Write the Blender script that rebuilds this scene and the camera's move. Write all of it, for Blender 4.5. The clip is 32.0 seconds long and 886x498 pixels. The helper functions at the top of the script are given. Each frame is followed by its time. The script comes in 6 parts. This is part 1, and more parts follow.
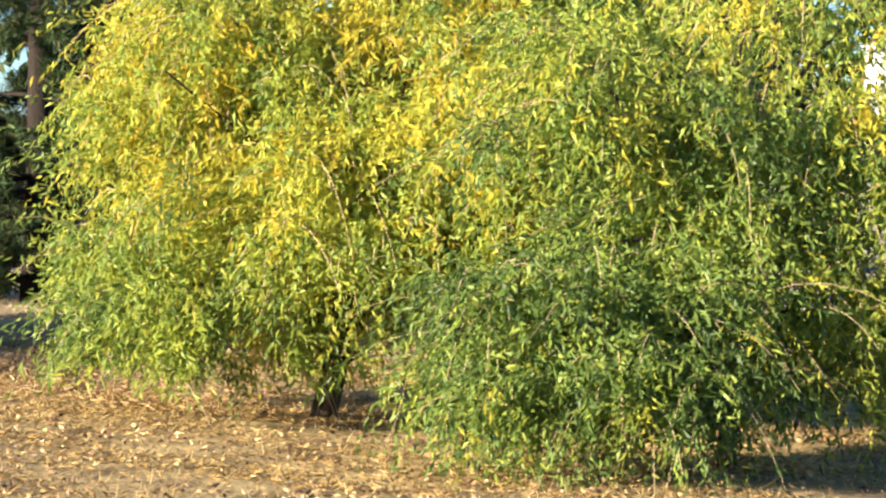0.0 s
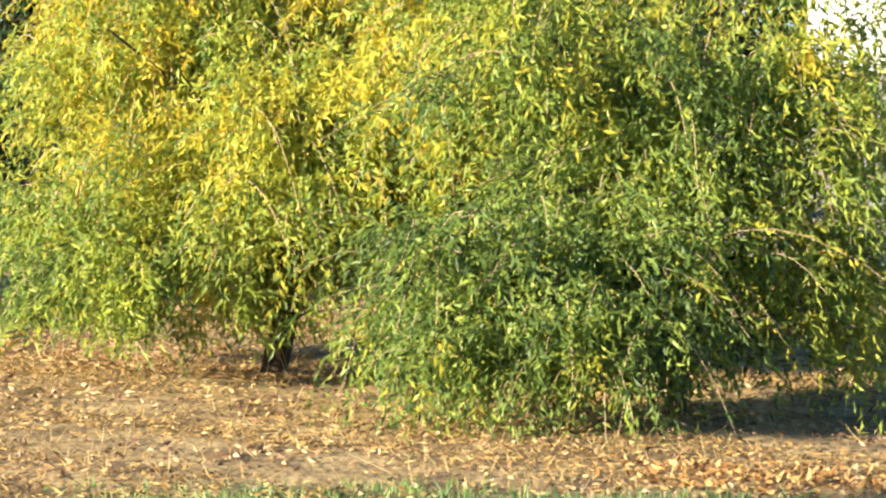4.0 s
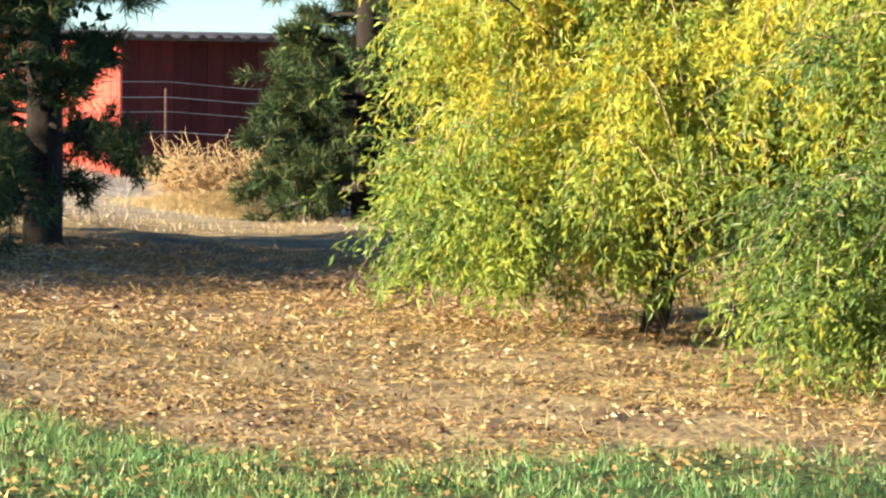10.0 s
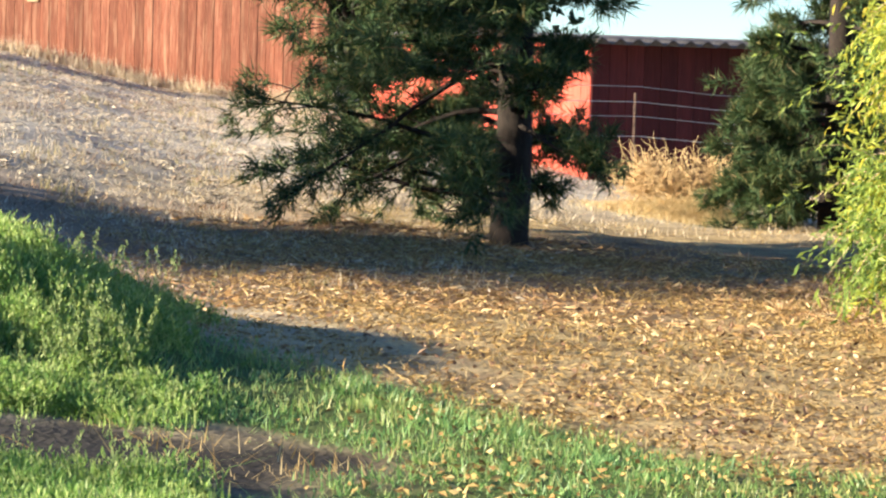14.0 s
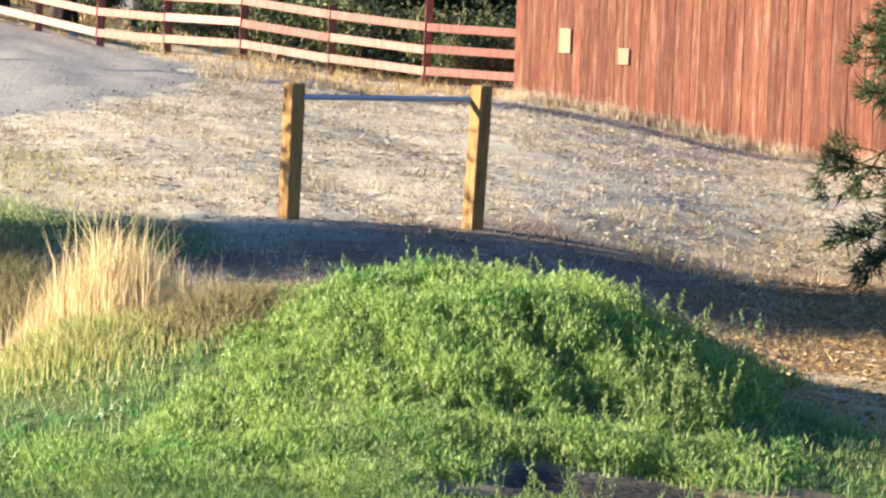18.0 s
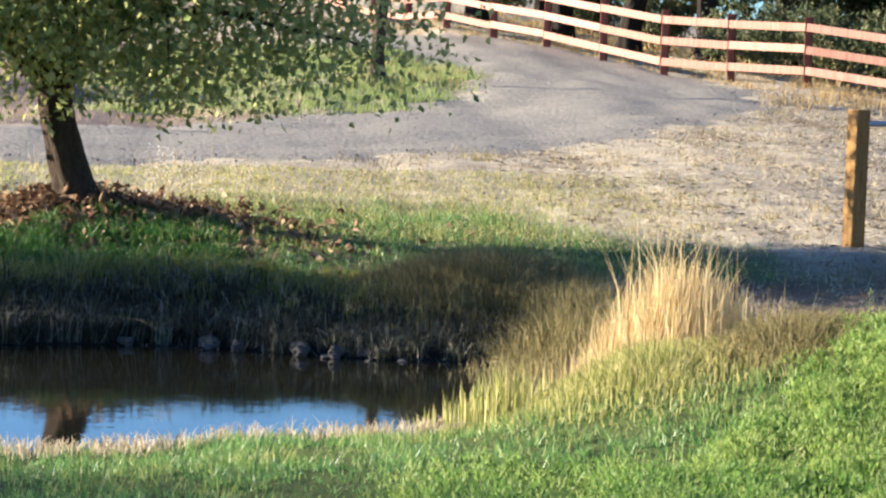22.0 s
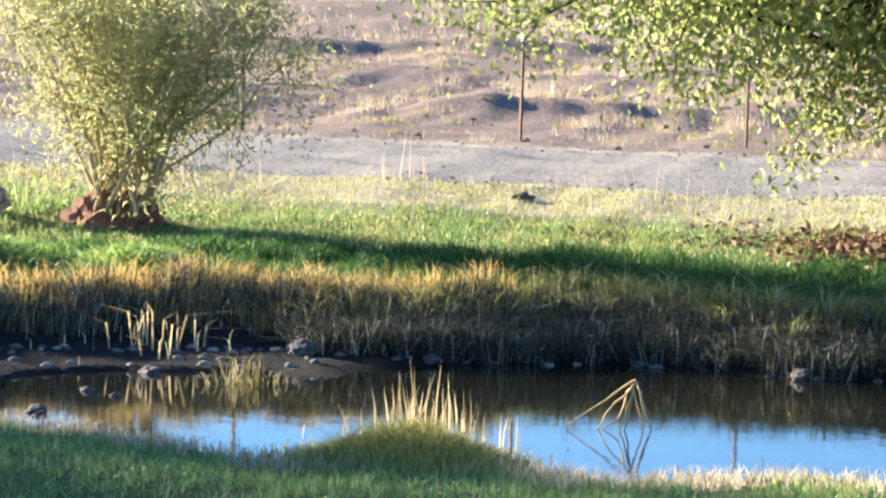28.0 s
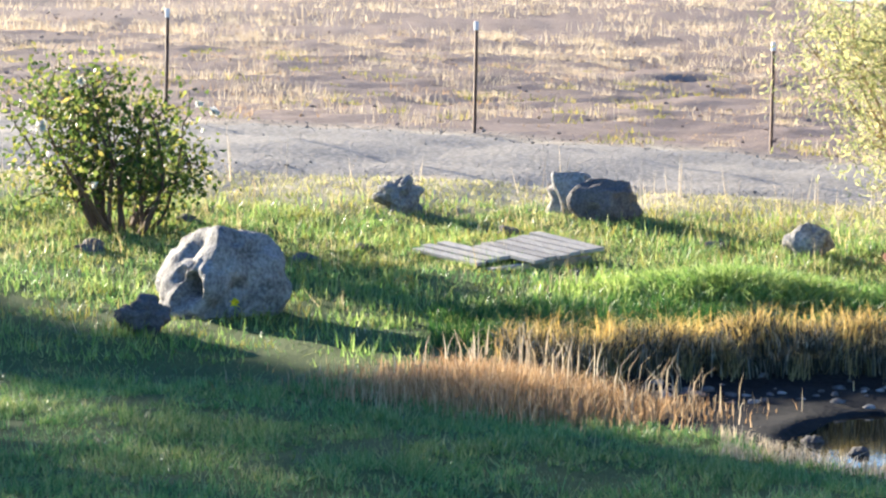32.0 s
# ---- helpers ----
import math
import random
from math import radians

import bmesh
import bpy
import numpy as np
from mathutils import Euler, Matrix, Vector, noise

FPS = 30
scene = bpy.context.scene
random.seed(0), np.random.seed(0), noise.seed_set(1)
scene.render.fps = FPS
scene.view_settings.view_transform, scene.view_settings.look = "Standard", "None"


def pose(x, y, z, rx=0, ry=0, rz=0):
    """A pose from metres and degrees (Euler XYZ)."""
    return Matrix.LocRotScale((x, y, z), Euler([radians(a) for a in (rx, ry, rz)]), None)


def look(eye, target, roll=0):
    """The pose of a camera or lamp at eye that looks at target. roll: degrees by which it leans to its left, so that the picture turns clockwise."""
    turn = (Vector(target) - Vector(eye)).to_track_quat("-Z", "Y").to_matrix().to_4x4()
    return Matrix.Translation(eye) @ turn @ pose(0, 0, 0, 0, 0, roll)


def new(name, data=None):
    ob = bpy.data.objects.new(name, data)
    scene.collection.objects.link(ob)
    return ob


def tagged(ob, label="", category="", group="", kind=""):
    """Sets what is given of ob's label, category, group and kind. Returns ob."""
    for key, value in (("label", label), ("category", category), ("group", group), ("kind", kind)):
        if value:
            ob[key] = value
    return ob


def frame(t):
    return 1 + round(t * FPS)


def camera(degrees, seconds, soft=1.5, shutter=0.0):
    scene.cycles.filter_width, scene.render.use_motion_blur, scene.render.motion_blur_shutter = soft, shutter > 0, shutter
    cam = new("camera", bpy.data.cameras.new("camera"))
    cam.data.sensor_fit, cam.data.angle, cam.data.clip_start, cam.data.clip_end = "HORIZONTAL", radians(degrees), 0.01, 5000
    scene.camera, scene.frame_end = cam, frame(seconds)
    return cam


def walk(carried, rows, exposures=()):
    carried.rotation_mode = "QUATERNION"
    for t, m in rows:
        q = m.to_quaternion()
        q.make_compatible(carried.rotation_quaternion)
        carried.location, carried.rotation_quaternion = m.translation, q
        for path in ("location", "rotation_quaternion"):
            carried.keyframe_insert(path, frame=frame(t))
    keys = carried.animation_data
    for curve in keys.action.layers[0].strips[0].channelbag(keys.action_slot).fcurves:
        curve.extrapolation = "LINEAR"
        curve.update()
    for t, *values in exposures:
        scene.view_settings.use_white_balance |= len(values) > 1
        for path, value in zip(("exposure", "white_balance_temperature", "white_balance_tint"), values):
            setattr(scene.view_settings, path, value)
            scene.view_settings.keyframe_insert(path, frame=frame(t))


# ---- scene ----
cam = camera(18.0, 32.0, 2.35)
EYE = (0.0, 0.0, 1.7)
# seconds, heading (degrees to the left of +y), tilt, lean
PATH = [
    (0.0, 0.120, -2.024, 1.278),
    (0.5, -0.634, -2.976, 0.556),
    (1.0, -0.903, -3.167, 0.504),
    (1.5, -1.798, -2.736, 0.540),
    (2.0, -1.667, -2.268, -0.088),
    (2.5, -1.379, -2.137, 0.069),
    (4.5, -0.941, -3.754, 0.178),
    (5.0, -1.372, -4.663, 0.035),
    (5.5, -1.861, -5.092, 0.208),
    (6.0, -1.852, -5.255, 0.201),
    (6.5, -1.515, -5.239, 0.217),
    (7.0, -1.328, -5.256, 0.497),
    (7.5, -0.687, -5.257, 0.658),
    (8.0, 0.379, -5.138, 0.671),
    (8.5, 2.360, -4.966, 0.735),
    (9.0, 4.459, -4.688, 0.943),
    (9.5, 6.067, -4.291, 0.463),
    (10.0, 6.814, -3.844, 0.588),
    (10.5, 7.511, -3.835, 0.979),
    (11.0, 7.884, -3.874, 0.963),
    (11.5, 8.680, -3.719, 1.421),
    (12.0, 9.762, -3.624, 1.736),
    (12.5, 10.877, -3.630, 1.736),
    (13.0, 13.149, -3.819, 1.756),
    (13.5, 14.340, -3.870, 1.593),
    (14.0, 16.326, -3.925, 1.773),
    (14.5, 18.516, -3.832, 1.838),
    (16.5, 24.286, -3.950, 1.770),
    (17.0, 25.366, -3.667, 2.038),
    (17.5, 26.912, -3.406, 1.946),
    (18.0, 28.327, -3.048, 2.162),
    (18.5, 29.780, -3.120, 2.176),
    (19.0, 31.669, -2.906, 2.474),
    (19.5, 32.801, -2.903, 2.080),
    (20.0, 34.470, -2.746, 1.738),
    (20.5, 35.864, -2.917, 1.852),
    (21.0, 36.934, -2.943, 2.155),
    (21.5, 38.257, -2.999, 1.917),
    (22.0, 39.853, -2.864, 1.689),
    (22.5, 41.238, -2.866, 1.618),
    (23.0, 42.690, -2.325, 1.384),
    (23.5, 44.642, -2.883, 1.563),
    (24.0, 46.362, -2.768, 1.847),
    (24.5, 47.157, -2.725, 1.811),
    (25.0, 48.033, -2.830, 1.731),
    (25.5, 49.358, -3.063, 2.087),
    (26.0, 51.220, -2.869, 2.267),
    (26.5, 53.562, -2.672, 2.323),
    (28.5, 59.438, -3.176, 1.606),
    (29.0, 61.503, -3.874, 1.553),
    (29.5, 64.455, -3.870, 1.521),
    (30.0, 67.297, -3.481, 1.040),
    (30.5, 69.508, -3.039, 0.859),
    (31.0, 71.806, -2.169, 1.030),
    (31.5, 73.093, -2.152, 1.170),
    (32.0, 74.766, -2.237, 1.203),
]
walk(cam, [(t, pose(*EYE, 90 + p, 0, a) @ pose(0, 0, 0, 0, 0, r)) for t, a, p, r in PATH], [(0.0, 1.68, 6500, 10), (2.5, 1.66, 6500, 10), (5.5, 1.84, 6500, 10), (7.5, 1.88, 6500, 10), (10.5, 1.74, 6500, 10), (13.0, 1.78, 6500, 10), (14.5, 1.92, 6400, 10), (17.0, 1.94, 6200, 10), (18.5, 1.68, 6200, 10), (20.5, 1.48, 6200, 10), (22.5, 1.62, 6200, 10), (25.5, 2.03, 6200, 10), (28.5, 2.05, 6200, 10), (30.0, 2.27, 6200, 10), (31.2, 2.12, 6200, 10), (32.0, 2.0, 6200, 10)])

# ---- world and sun ----
SUN_AZ, SUN_EL = 116.0, 15.5
world = bpy.data.worlds.new("world")
scene.world = world
world.use_nodes = True
wn = world.node_tree.nodes
sky = wn.new("ShaderNodeTexSky")
sky.sky_type = "NISHITA"
sky.sun_disc = False
sky.altitude, sky.air_density, sky.dust_density, sky.ozone_density = 1200, 1.0, 0.0, 2.5
sky.sun_elevation = radians(SUN_EL)
sky.sun_rotation = radians(360 - SUN_AZ)
deep = wn.new("ShaderNodeMix")
deep.data_type, deep.blend_type = "RGBA", "MULTIPLY"
deep.inputs["Factor"].default_value = 1.0
deep.inputs["B"].default_value = (0.66, 0.89, 1.18, 1)
world.node_tree.links.new(sky.outputs[0], deep.inputs["A"])
world.node_tree.links.new(deep.outputs["Result"], wn["Background"].inputs[0])
wn["Background"].inputs[1].default_value = 0.07
sun = new("sun", bpy.data.lights.new("sun", "SUN"))
sun.data.energy, sun.data.angle, sun.data.color = 6.4, radians(0.5), (1.0, 0.875, 0.68)
sun.matrix_world = look((-math.sin(radians(SUN_AZ)) * 60, math.cos(radians(SUN_AZ)) * 60, math.tan(radians(SUN_EL)) * 60), (0, 0, 0))

# ---- terrain ----
DK = [0, 12, 19, 22, 25, 30, 35, 50, 70, 120, 250]
AK = [10, 20, 28, 34, 40, 50, 60, 80]
ZK = [
    [0, 0, 0, 0, 0, 0, 0, -0.1, -0.2, -0.4, -0.8],
    [0, 0.02, 0.1, 0.15, 0.2, 0.35, 0.6, 1.0, 1.1, 1.2, 1.3],
    [0, 0.02, 0.3, 0.45, 0.63, 0.9, 1.15, 1.88, 2.4, 3.0, 3.5],
    [0, 0.02, 0.3, 0.45, 0.65, 1.0, 1.3, 2.2, 3.3, 5.5, 9],
    [0, 0, 0.1, 0.35, 0.6, 0.97, 1.25, 2.3, 4.0, 7.2, 13],
    [0, 0, 0.0, 0.25, 0.52, 0.95, 1.3, 2.2, 3.6, 7.6, 14],
    [0, 0, 0.0, 0.25, 0.55, 1.0, 1.38, 2.2, 3.5, 7.7, 14],
    [0, 0, 0.1, 0.28, 0.6, 1.28, 1.85, 2.9, 4.2, 8.5, 15],
]
WATER = -0.10


def polar(x, y):
    return np.degrees(np.arctan2(-x, y)), np.hypot(x, y)


def smooth(a, b, v):
    k = np.clip((v - a) / (b - a), 0, 1)
    return k * k * (3 - 2 * k)


def wob(x, y, s, seed=0.0):
    """Cheap smooth unevenness, about -1 to 1."""
    return (np.sin(x * s + 1.7 * np.sin(y * s * 0.7 + seed)) + np.sin(y * s * 1.13 + 2.1 * np.sin(x * s * 0.61 + 2 * seed)) +
            np.sin((x + y) * s * 1.9 + seed * 3)) / 3


def shore(az):
    """Near and far edge of the water along a heading."""
    end = np.clip(1 - ((az - 54.0) / np.where(az < 54, 19.0, 17.5)) ** 2, 0, 1) ** 0.5
    near = 14.3 + 0.2 * np.sin(az * 0.9) + 1.2 * smooth(62, 70, az) + 0.3 * smooth(46, 38, az) + 0.45 * np.exp(-((az - 58.6) / 1.0) ** 2)
    far = 20.5 + 0.25 * np.sin(az * 0.7 + 1)
    mid = 18.4
    return mid - (mid - near) * end, mid + (far - mid) * end


def height(x, y):
    az, d = polar(x, y)
    a = np.clip(np.where(az < -150, az + 360, az), AK[0], AK[-1])
    cols = np.stack([np.interp(d, DK, row) for row in ZK], -1)
    i = np.clip(np.searchsorted(AK, a, side="right") - 1, 0, len(AK) - 2)
    ak = np.array(AK, float)
    k = smooth(0, 1, (a - ak[i]) / (ak[i + 1] - ak[i]))
    n = np.arange(len(a))
    z = cols[n, i] * (1 - k) + cols[n, i + 1] * k
    z = z + 0.035 * wob(x, y, 0.9) * smooth(3, 9, d) + 0.012 * wob(x, y, 3.7, 1.0)
    # field furrows and hummocks beyond the road
    z = z + (0.12 * wob(x, y, 0.45, 2.0) + 0.06 * wob(x, y, 2.4, 5.0)) * smooth(36.5, 42, d) * smooth(30, 42, az)
    z = z + (0.008 * wob(x, y, 4.3, 6.0) + 0.012 * wob(x, y, 1.9, 2.3)) * smooth(18, 21, d)
    # earth banks across the field
    z = z + 0.26 * np.exp(-((d - 42 - 0.1 * (az - 50) + 0.15 * wob(x, y, 0.8)) / 0.38) ** 2) * smooth(43, 46, az) * smooth(61, 57, az)
    z = z + 0.3 * np.exp(-((d - 66 + 0.4 * wob(x, y, 0.5)) / 0.8) ** 2) * smooth(50, 53, az) * smooth(68, 62, az)
    # weedy mound by the lawn
    mx, my = x + 6.95, y - 13.7
    z = z + 0.46 * np.exp(-((mx * 0.88 + my * 0.47) / np.where(mx * 0.88 + my * 0.47 > 0, 1.15, 2.15)) ** 2 - ((-mx * 0.47 + my * 0.88) / 1.9) ** 2)
    # heaped soil at the foot of the big tree
    z = z + 0.25 * np.exp(-((x + 18.4) / 1.1) ** 2 - ((y - 17.0) / 0.95) ** 2)
    # pond basin: gentle near side, steep far bank
    n0, f0 = shore(az)
    inside = np.minimum((d - n0) / 1.2, (f0 - d) / 0.6)
    wide = smooth(35.0, 39.5, az) * smooth(75.5, 70.0, az)
    nearbank = smooth(n0 - 2.6, n0, d) * (d < 18.4)
    farbank = smooth(f0 + 1.5, f0, d) * (d >= 18.4)
    edge = np.maximum(nearbank, farbank) * wide
    z = z * (1 - edge) + (WATER + 0.0) * edge
    z = z - 0.5 * np.clip(inside, 0, 1) * wide
    # mud flat at the far end
    k = wide * smooth(65.5, 68.0, az + 0.8 * wob(x, y, 0.9)) * smooth(15.4, 17.0, d + 0.4 * wob(x, y, 2.0)) * smooth(f0 + 0.5, f0 - 0.2, d)
    z = z * (1 - k) + (WATER + 0.05 + 0.02 * wob(x, y, 3.0)) * k
    # muddy shelf along the foot of the far bank
    k = wide * smooth(56.5, 60.5, az) * smooth(f0 - 1.45, f0 - 0.95, d + 0.22 * wob(x, y, 2.2, 4.0)) * smooth(f0 + 0.75, f0 + 0.3, d)
    z = z * (1 - k) + np.maximum(z, WATER + 0.03 + 0.05 * smooth(f0 - 1.1, f0 + 0.5, d) + 0.02 * wob(x, y, 5.0, 1.0)) * k
    return z


def zat(az, d):
    r = radians(az)
    return float(height(np.array([-d * math.sin(r)]), np.array([d * math.cos(r)]))[0])


def at(az, d, up=0.0):
    r = radians(az)
    return Vector((-d * math.sin(r), d * math.cos(r), zat(az, d) + up))


ROAD = [(100, 33), (90, 32.8), (80, 32.6), (70, 32.6), (60, 32.6), (52, 32.6), (46, 33.6), (41.5, 35.8), (38.3, 39.5), (36.5, 45), (36.8, 51.5), (38.8, 57.5), (42, 62), (48, 66), (56, 70)]


def dense(pts, n):
    p = np.array(pts, float)
    t = np.linspace(0, len(p) - 1, n)
    i = np.clip(t.astype(int), 0, len(p) - 2)
    u = (t - i)[:, None]
    e = np.vstack([2 * p[0] - p[1], p, 2 * p[-1] - p[-2]])
    a, b, c, d = e[i], e[i + 1], e[i + 2], e[i + 3]
    return 0.5 * (2 * b + (c - a) * u + (2 * a - 5 * b + 4 * c - d) * u ** 2 + (3 * b - a - 3 * c + d) * u ** 3)


_rp = dense([(-d * math.sin(radians(a)), d * math.cos(radians(a))) for a, d in ROAD], 260)


def road_gap(x, y):
    """Distance from the middle of the road."""
    out = np.full(len(x), 1e9)
    for px, py in _rp:
        out = np.minimum(out, (x - px) ** 2 + (y - py) ** 2)
    return np.sqrt(out)


# ---- material helpers ----
def material(name, rough=0.9, spec=0.2):
    m = bpy.data.materials.new(name)
    m.use_nodes = True
    b = m.node_tree.nodes["Principled BSDF"]
    b.inputs["Roughness"].default_value = rough
    b.inputs["Specular IOR Level"].default_value = spec
    return m, m.node_tree, b


def node(tree, kind, **kw):
    n = tree.nodes.new(kind)
    for k, v in kw.items():
        n.inputs[k.replace("_", " ")].default_value = v
    return n


def ramp(tree, stops, fac):
    n = tree.nodes.new("ShaderNodeValToRGB")
    e = n.color_ramp.elements
    while len(e) < len(stops):
        e.new(0.5)
    for s, (p, c) in zip(e, stops):
        s.position, s.color = p, (*c, 1)
    tree.links.new(fac, n.inputs[0])
    return n.outputs[0]


def coords(tree, scale=(1, 1, 1), source="Object"):
    c = tree.nodes.new("ShaderNodeTexCoord")
    m = tree.nodes.new("ShaderNodeMapping")
    m.inputs["Scale"].default_value = scale
    tree.links.new(c.outputs[source], m.inputs[0])
    return m.outputs[0]


def tex_noise(tree, vec, scale, detail=4.0, rough=0.6):
    n = node(tree, "ShaderNodeTexNoise", Scale=scale, Detail=detail, Roughness=rough)
    tree.links.new(vec, n.inputs["Vector"])
    return n.outputs["Fac"]


def mix(tree, fac, a, b, how="MIX"):
    n = tree.nodes.new("ShaderNodeMix")
    n.data_type, n.blend_type = "RGBA", how
    for sock, v in ((n.inputs["Factor"], fac), (n.inputs["A"], a), (n.inputs["B"], b)):
        if isinstance(v, (int, float)):
            sock.default_value = v
        elif isinstance(v, tuple):
            sock.default_value = (*v, 1)
        else:
            tree.links.new(v, sock)
    return n.outputs["Result"]


def bump(tree, b, fac, strength, distance):
    n = node(tree, "ShaderNodeBump", Strength=strength, Distance=distance)
    tree.links.new(fac, n.inputs["Height"])
    tree.links.new(n.outputs[0], b.inputs["Normal"])


def plain(name, dark, light, scale=6.0, rough=0.85, stretch=(1, 1, 1), rel=0.01, spec=0.2, fine=8.0, metal=0.0):
    """Two tones mixed at two scales, with matching relief."""
    m, t, b = material(name, rough, spec)
    v = coords(t, stretch)
    a, c = tex_noise(t, v, scale), tex_noise(t, v, scale * fine, 3.0)
    col = mix(t, 0.45, ramp(t, [(0.3, dark), (0.7, light)], a), ramp(t, [(0.35, dark), (0.65, light)], c))
    r = t.nodes.new("ShaderNodeObjectInfo")
    hsv = node(t, "ShaderNodeHueSaturation")
    mp = node(t, "ShaderNodeMapRange")
    mp.inputs["To Min"].default_value, mp.inputs["To Max"].default_value = 0.82, 1.15
    t.links.new(r.outputs["Random"], mp.inputs[0])
    t.links.new(mp.outputs[0], hsv.inputs["Value"])
    t.links.new(col, hsv.inputs["Color"])
    t.links.new(hsv.outputs[0], b.inputs["Base Color"])
    b.inputs["Metallic"].default_value = metal
    bump(t, b, c, 0.6, rel)
    return m


def leafy(name, stops, through_light=0.45, rough=0.5, patch=0.0, patch_stops=None, spec=0.1):
    """Leaf or blade: a colour of its own for each piece, light passing through."""
    m, t, b = material(name, rough, spec)
    g = t.nodes.new("ShaderNodeNewGeometry")
    col = ramp(t, stops, g.outputs["Random Per Island"])
    if patch_stops:
        v = coords(t)
        f = ramp(t, [(0.42, (0, 0, 0)), (0.6, (1, 1, 1))], tex_noise(t, v, patch, 2.0))
        col = mix(t, f, col, ramp(t, patch_stops, g.outputs["Random Per Island"]))
    t.links.new(col, b.inputs["Base Color"])
    tr = t.nodes.new("ShaderNodeBsdfTranslucent")
    t.links.new(col, tr.inputs[0])
    ms = t.nodes.new("ShaderNodeMixShader")
    ms.inputs[0].default_value = through_light
    out = t.nodes["Material Output"]
    t.links.new(b.outputs[0], ms.inputs[1])
    t.links.new(tr.outputs[0], ms.inputs[2])
    t.links.new(ms.outputs[0], out.inputs[0])
    return m


def toned(name, stops, through_light=0.5, rough=0.45, spec=0.25):
    """Leaves whose colour runs from dark green to bright yellow by the mesh's own tone, sprig by sprig."""
    m, t, b = material(name, rough, spec)
    a = t.nodes.new("ShaderNodeAttribute")
    a.attribute_name = "tone"
    g = t.nodes.new("ShaderNodeNewGeometry")
    hsv = node(t, "ShaderNodeHueSaturation")
    mp = node(t, "ShaderNodeMapRange")
    mp.inputs["To Min"].default_value, mp.inputs["To Max"].default_value = 0.76, 1.14
    t.links.new(g.outputs["Random Per Island"], mp.inputs[0])
    t.links.new(mp.outputs[0], hsv.inputs["Value"])
    t.links.new(ramp(t, stops, a.outputs["Fac"]), hsv.inputs["Color"])
    col = hsv.outputs[0]
    t.links.new(col, b.inputs["Base Color"])
    tr = t.nodes.new("ShaderNodeBsdfTranslucent")
    t.links.new(col, tr.inputs[0])
    ms = t.nodes.new("ShaderNodeMixShader")
    ms.inputs[0].default_value = through_light
    t.links.new(b.outputs[0], ms.inputs[1])
    t.links.new(tr.outputs[0], ms.inputs[2])
    t.links.new(ms.outputs[0], t.nodes["Material Output"].inputs[0])
    return m


# ---- mesh helpers ----
def mesh_of(name, verts, faces, mat, smooth_it=False):
    """verts (N,3); faces (M,k) of one size."""
    me = bpy.data.meshes.new(name)
    verts, faces = np.asarray(verts, np.float32), np.asarray(faces, np.int32)
    k = faces.shape[1]
    me.vertices.add(len(verts))
    me.vertices.foreach_set("co", verts.ravel())
    me.loops.add(faces.size)
    me.loops.foreach_set("vertex_index", faces.ravel())
    me.polygons.add(len(faces))
    me.polygons.foreach_set("loop_start", np.arange(0, faces.size, k, dtype=np.int32))
    me.polygons.foreach_set("use_smooth", np.full(len(faces), smooth_it))
    me.update(calc_edges=True)
    me.materials.append(mat)
    return me


def put(name, me, parent=None, label=""):
    ob = new(name, me)
    if parent is not None:
        ob.parent = parent
    return tagged(ob, label)


def part(name, bm, mat, parent, label=""):
    me = bpy.data.meshes.new(name)
    bm.to_mesh(me)
    bm.free()
    me.materials.append(mat)
    return put(name, me, parent, label)


def thing(name, place, label, category, group="", turn=0.0):
    ob = new(name)
    ob.matrix_world = Matrix.Translation(place) @ pose(0, 0, 0, 0, 0, turn)
    return tagged(ob, label, category, group)


def box_bm(sx, sy, sz, m=None, bev=0.0):
    bm = bmesh.new()
    bmesh.ops.create_cube(bm, size=1.0, matrix=Matrix.Diagonal((sx, sy, sz, 1)))
    if bev:
        bmesh.ops.bevel(bm, geom=bm.edges[:], offset=bev, segments=1, affect="EDGES")
    if m is not None:
        bmesh.ops.transform(bm, matrix=m, verts=bm.verts[:])
    return bm


def tube(points, radii, sides=8):
    """verts and quads of a tapering tube."""
    p = np.array(points, float)
    n = len(p)
    tan = np.gradient(p, axis=0)
    tan /= np.linalg.norm(tan, axis=1)[:, None] + 1e-9
    ref = np.where(np.abs(tan[:, 2:3]) > 0.9, [[1.0, 0, 0]], [[0, 0, 1.0]])
    a = np.cross(tan, ref)
    a /= np.linalg.norm(a, axis=1)[:, None]
    b = np.cross(tan, a)
    th = np.arange(sides) * 2 * np.pi / sides
    r = np.array(radii)[:, None, None]
    v = p[:, None] + r * (a[:, None] * np.cos(th)[None, :, None] + b[:, None] * np.sin(th)[None, :, None])
    i, j = np.meshgrid(np.arange(n - 1), np.arange(sides), indexing="ij")
    f = np.stack([i * sides + j, i * sides + (j + 1) % sides, (i + 1) * sides + (j + 1) % sides, (i + 1) * sides + j], -1).reshape(-1, 4)
    return v.reshape(-1, 3), f


def join_tubes(list_of):
    vs, fs, k = [], [], 0
    for v, f in list_of:
        vs.append(v)
        fs.append(f + k)
        k += len(v)
    return np.vstack(vs), np.vstack(fs)


def unit(v):
    return v / (np.linalg.norm(v, axis=-1, keepdims=True) + 1e-9)


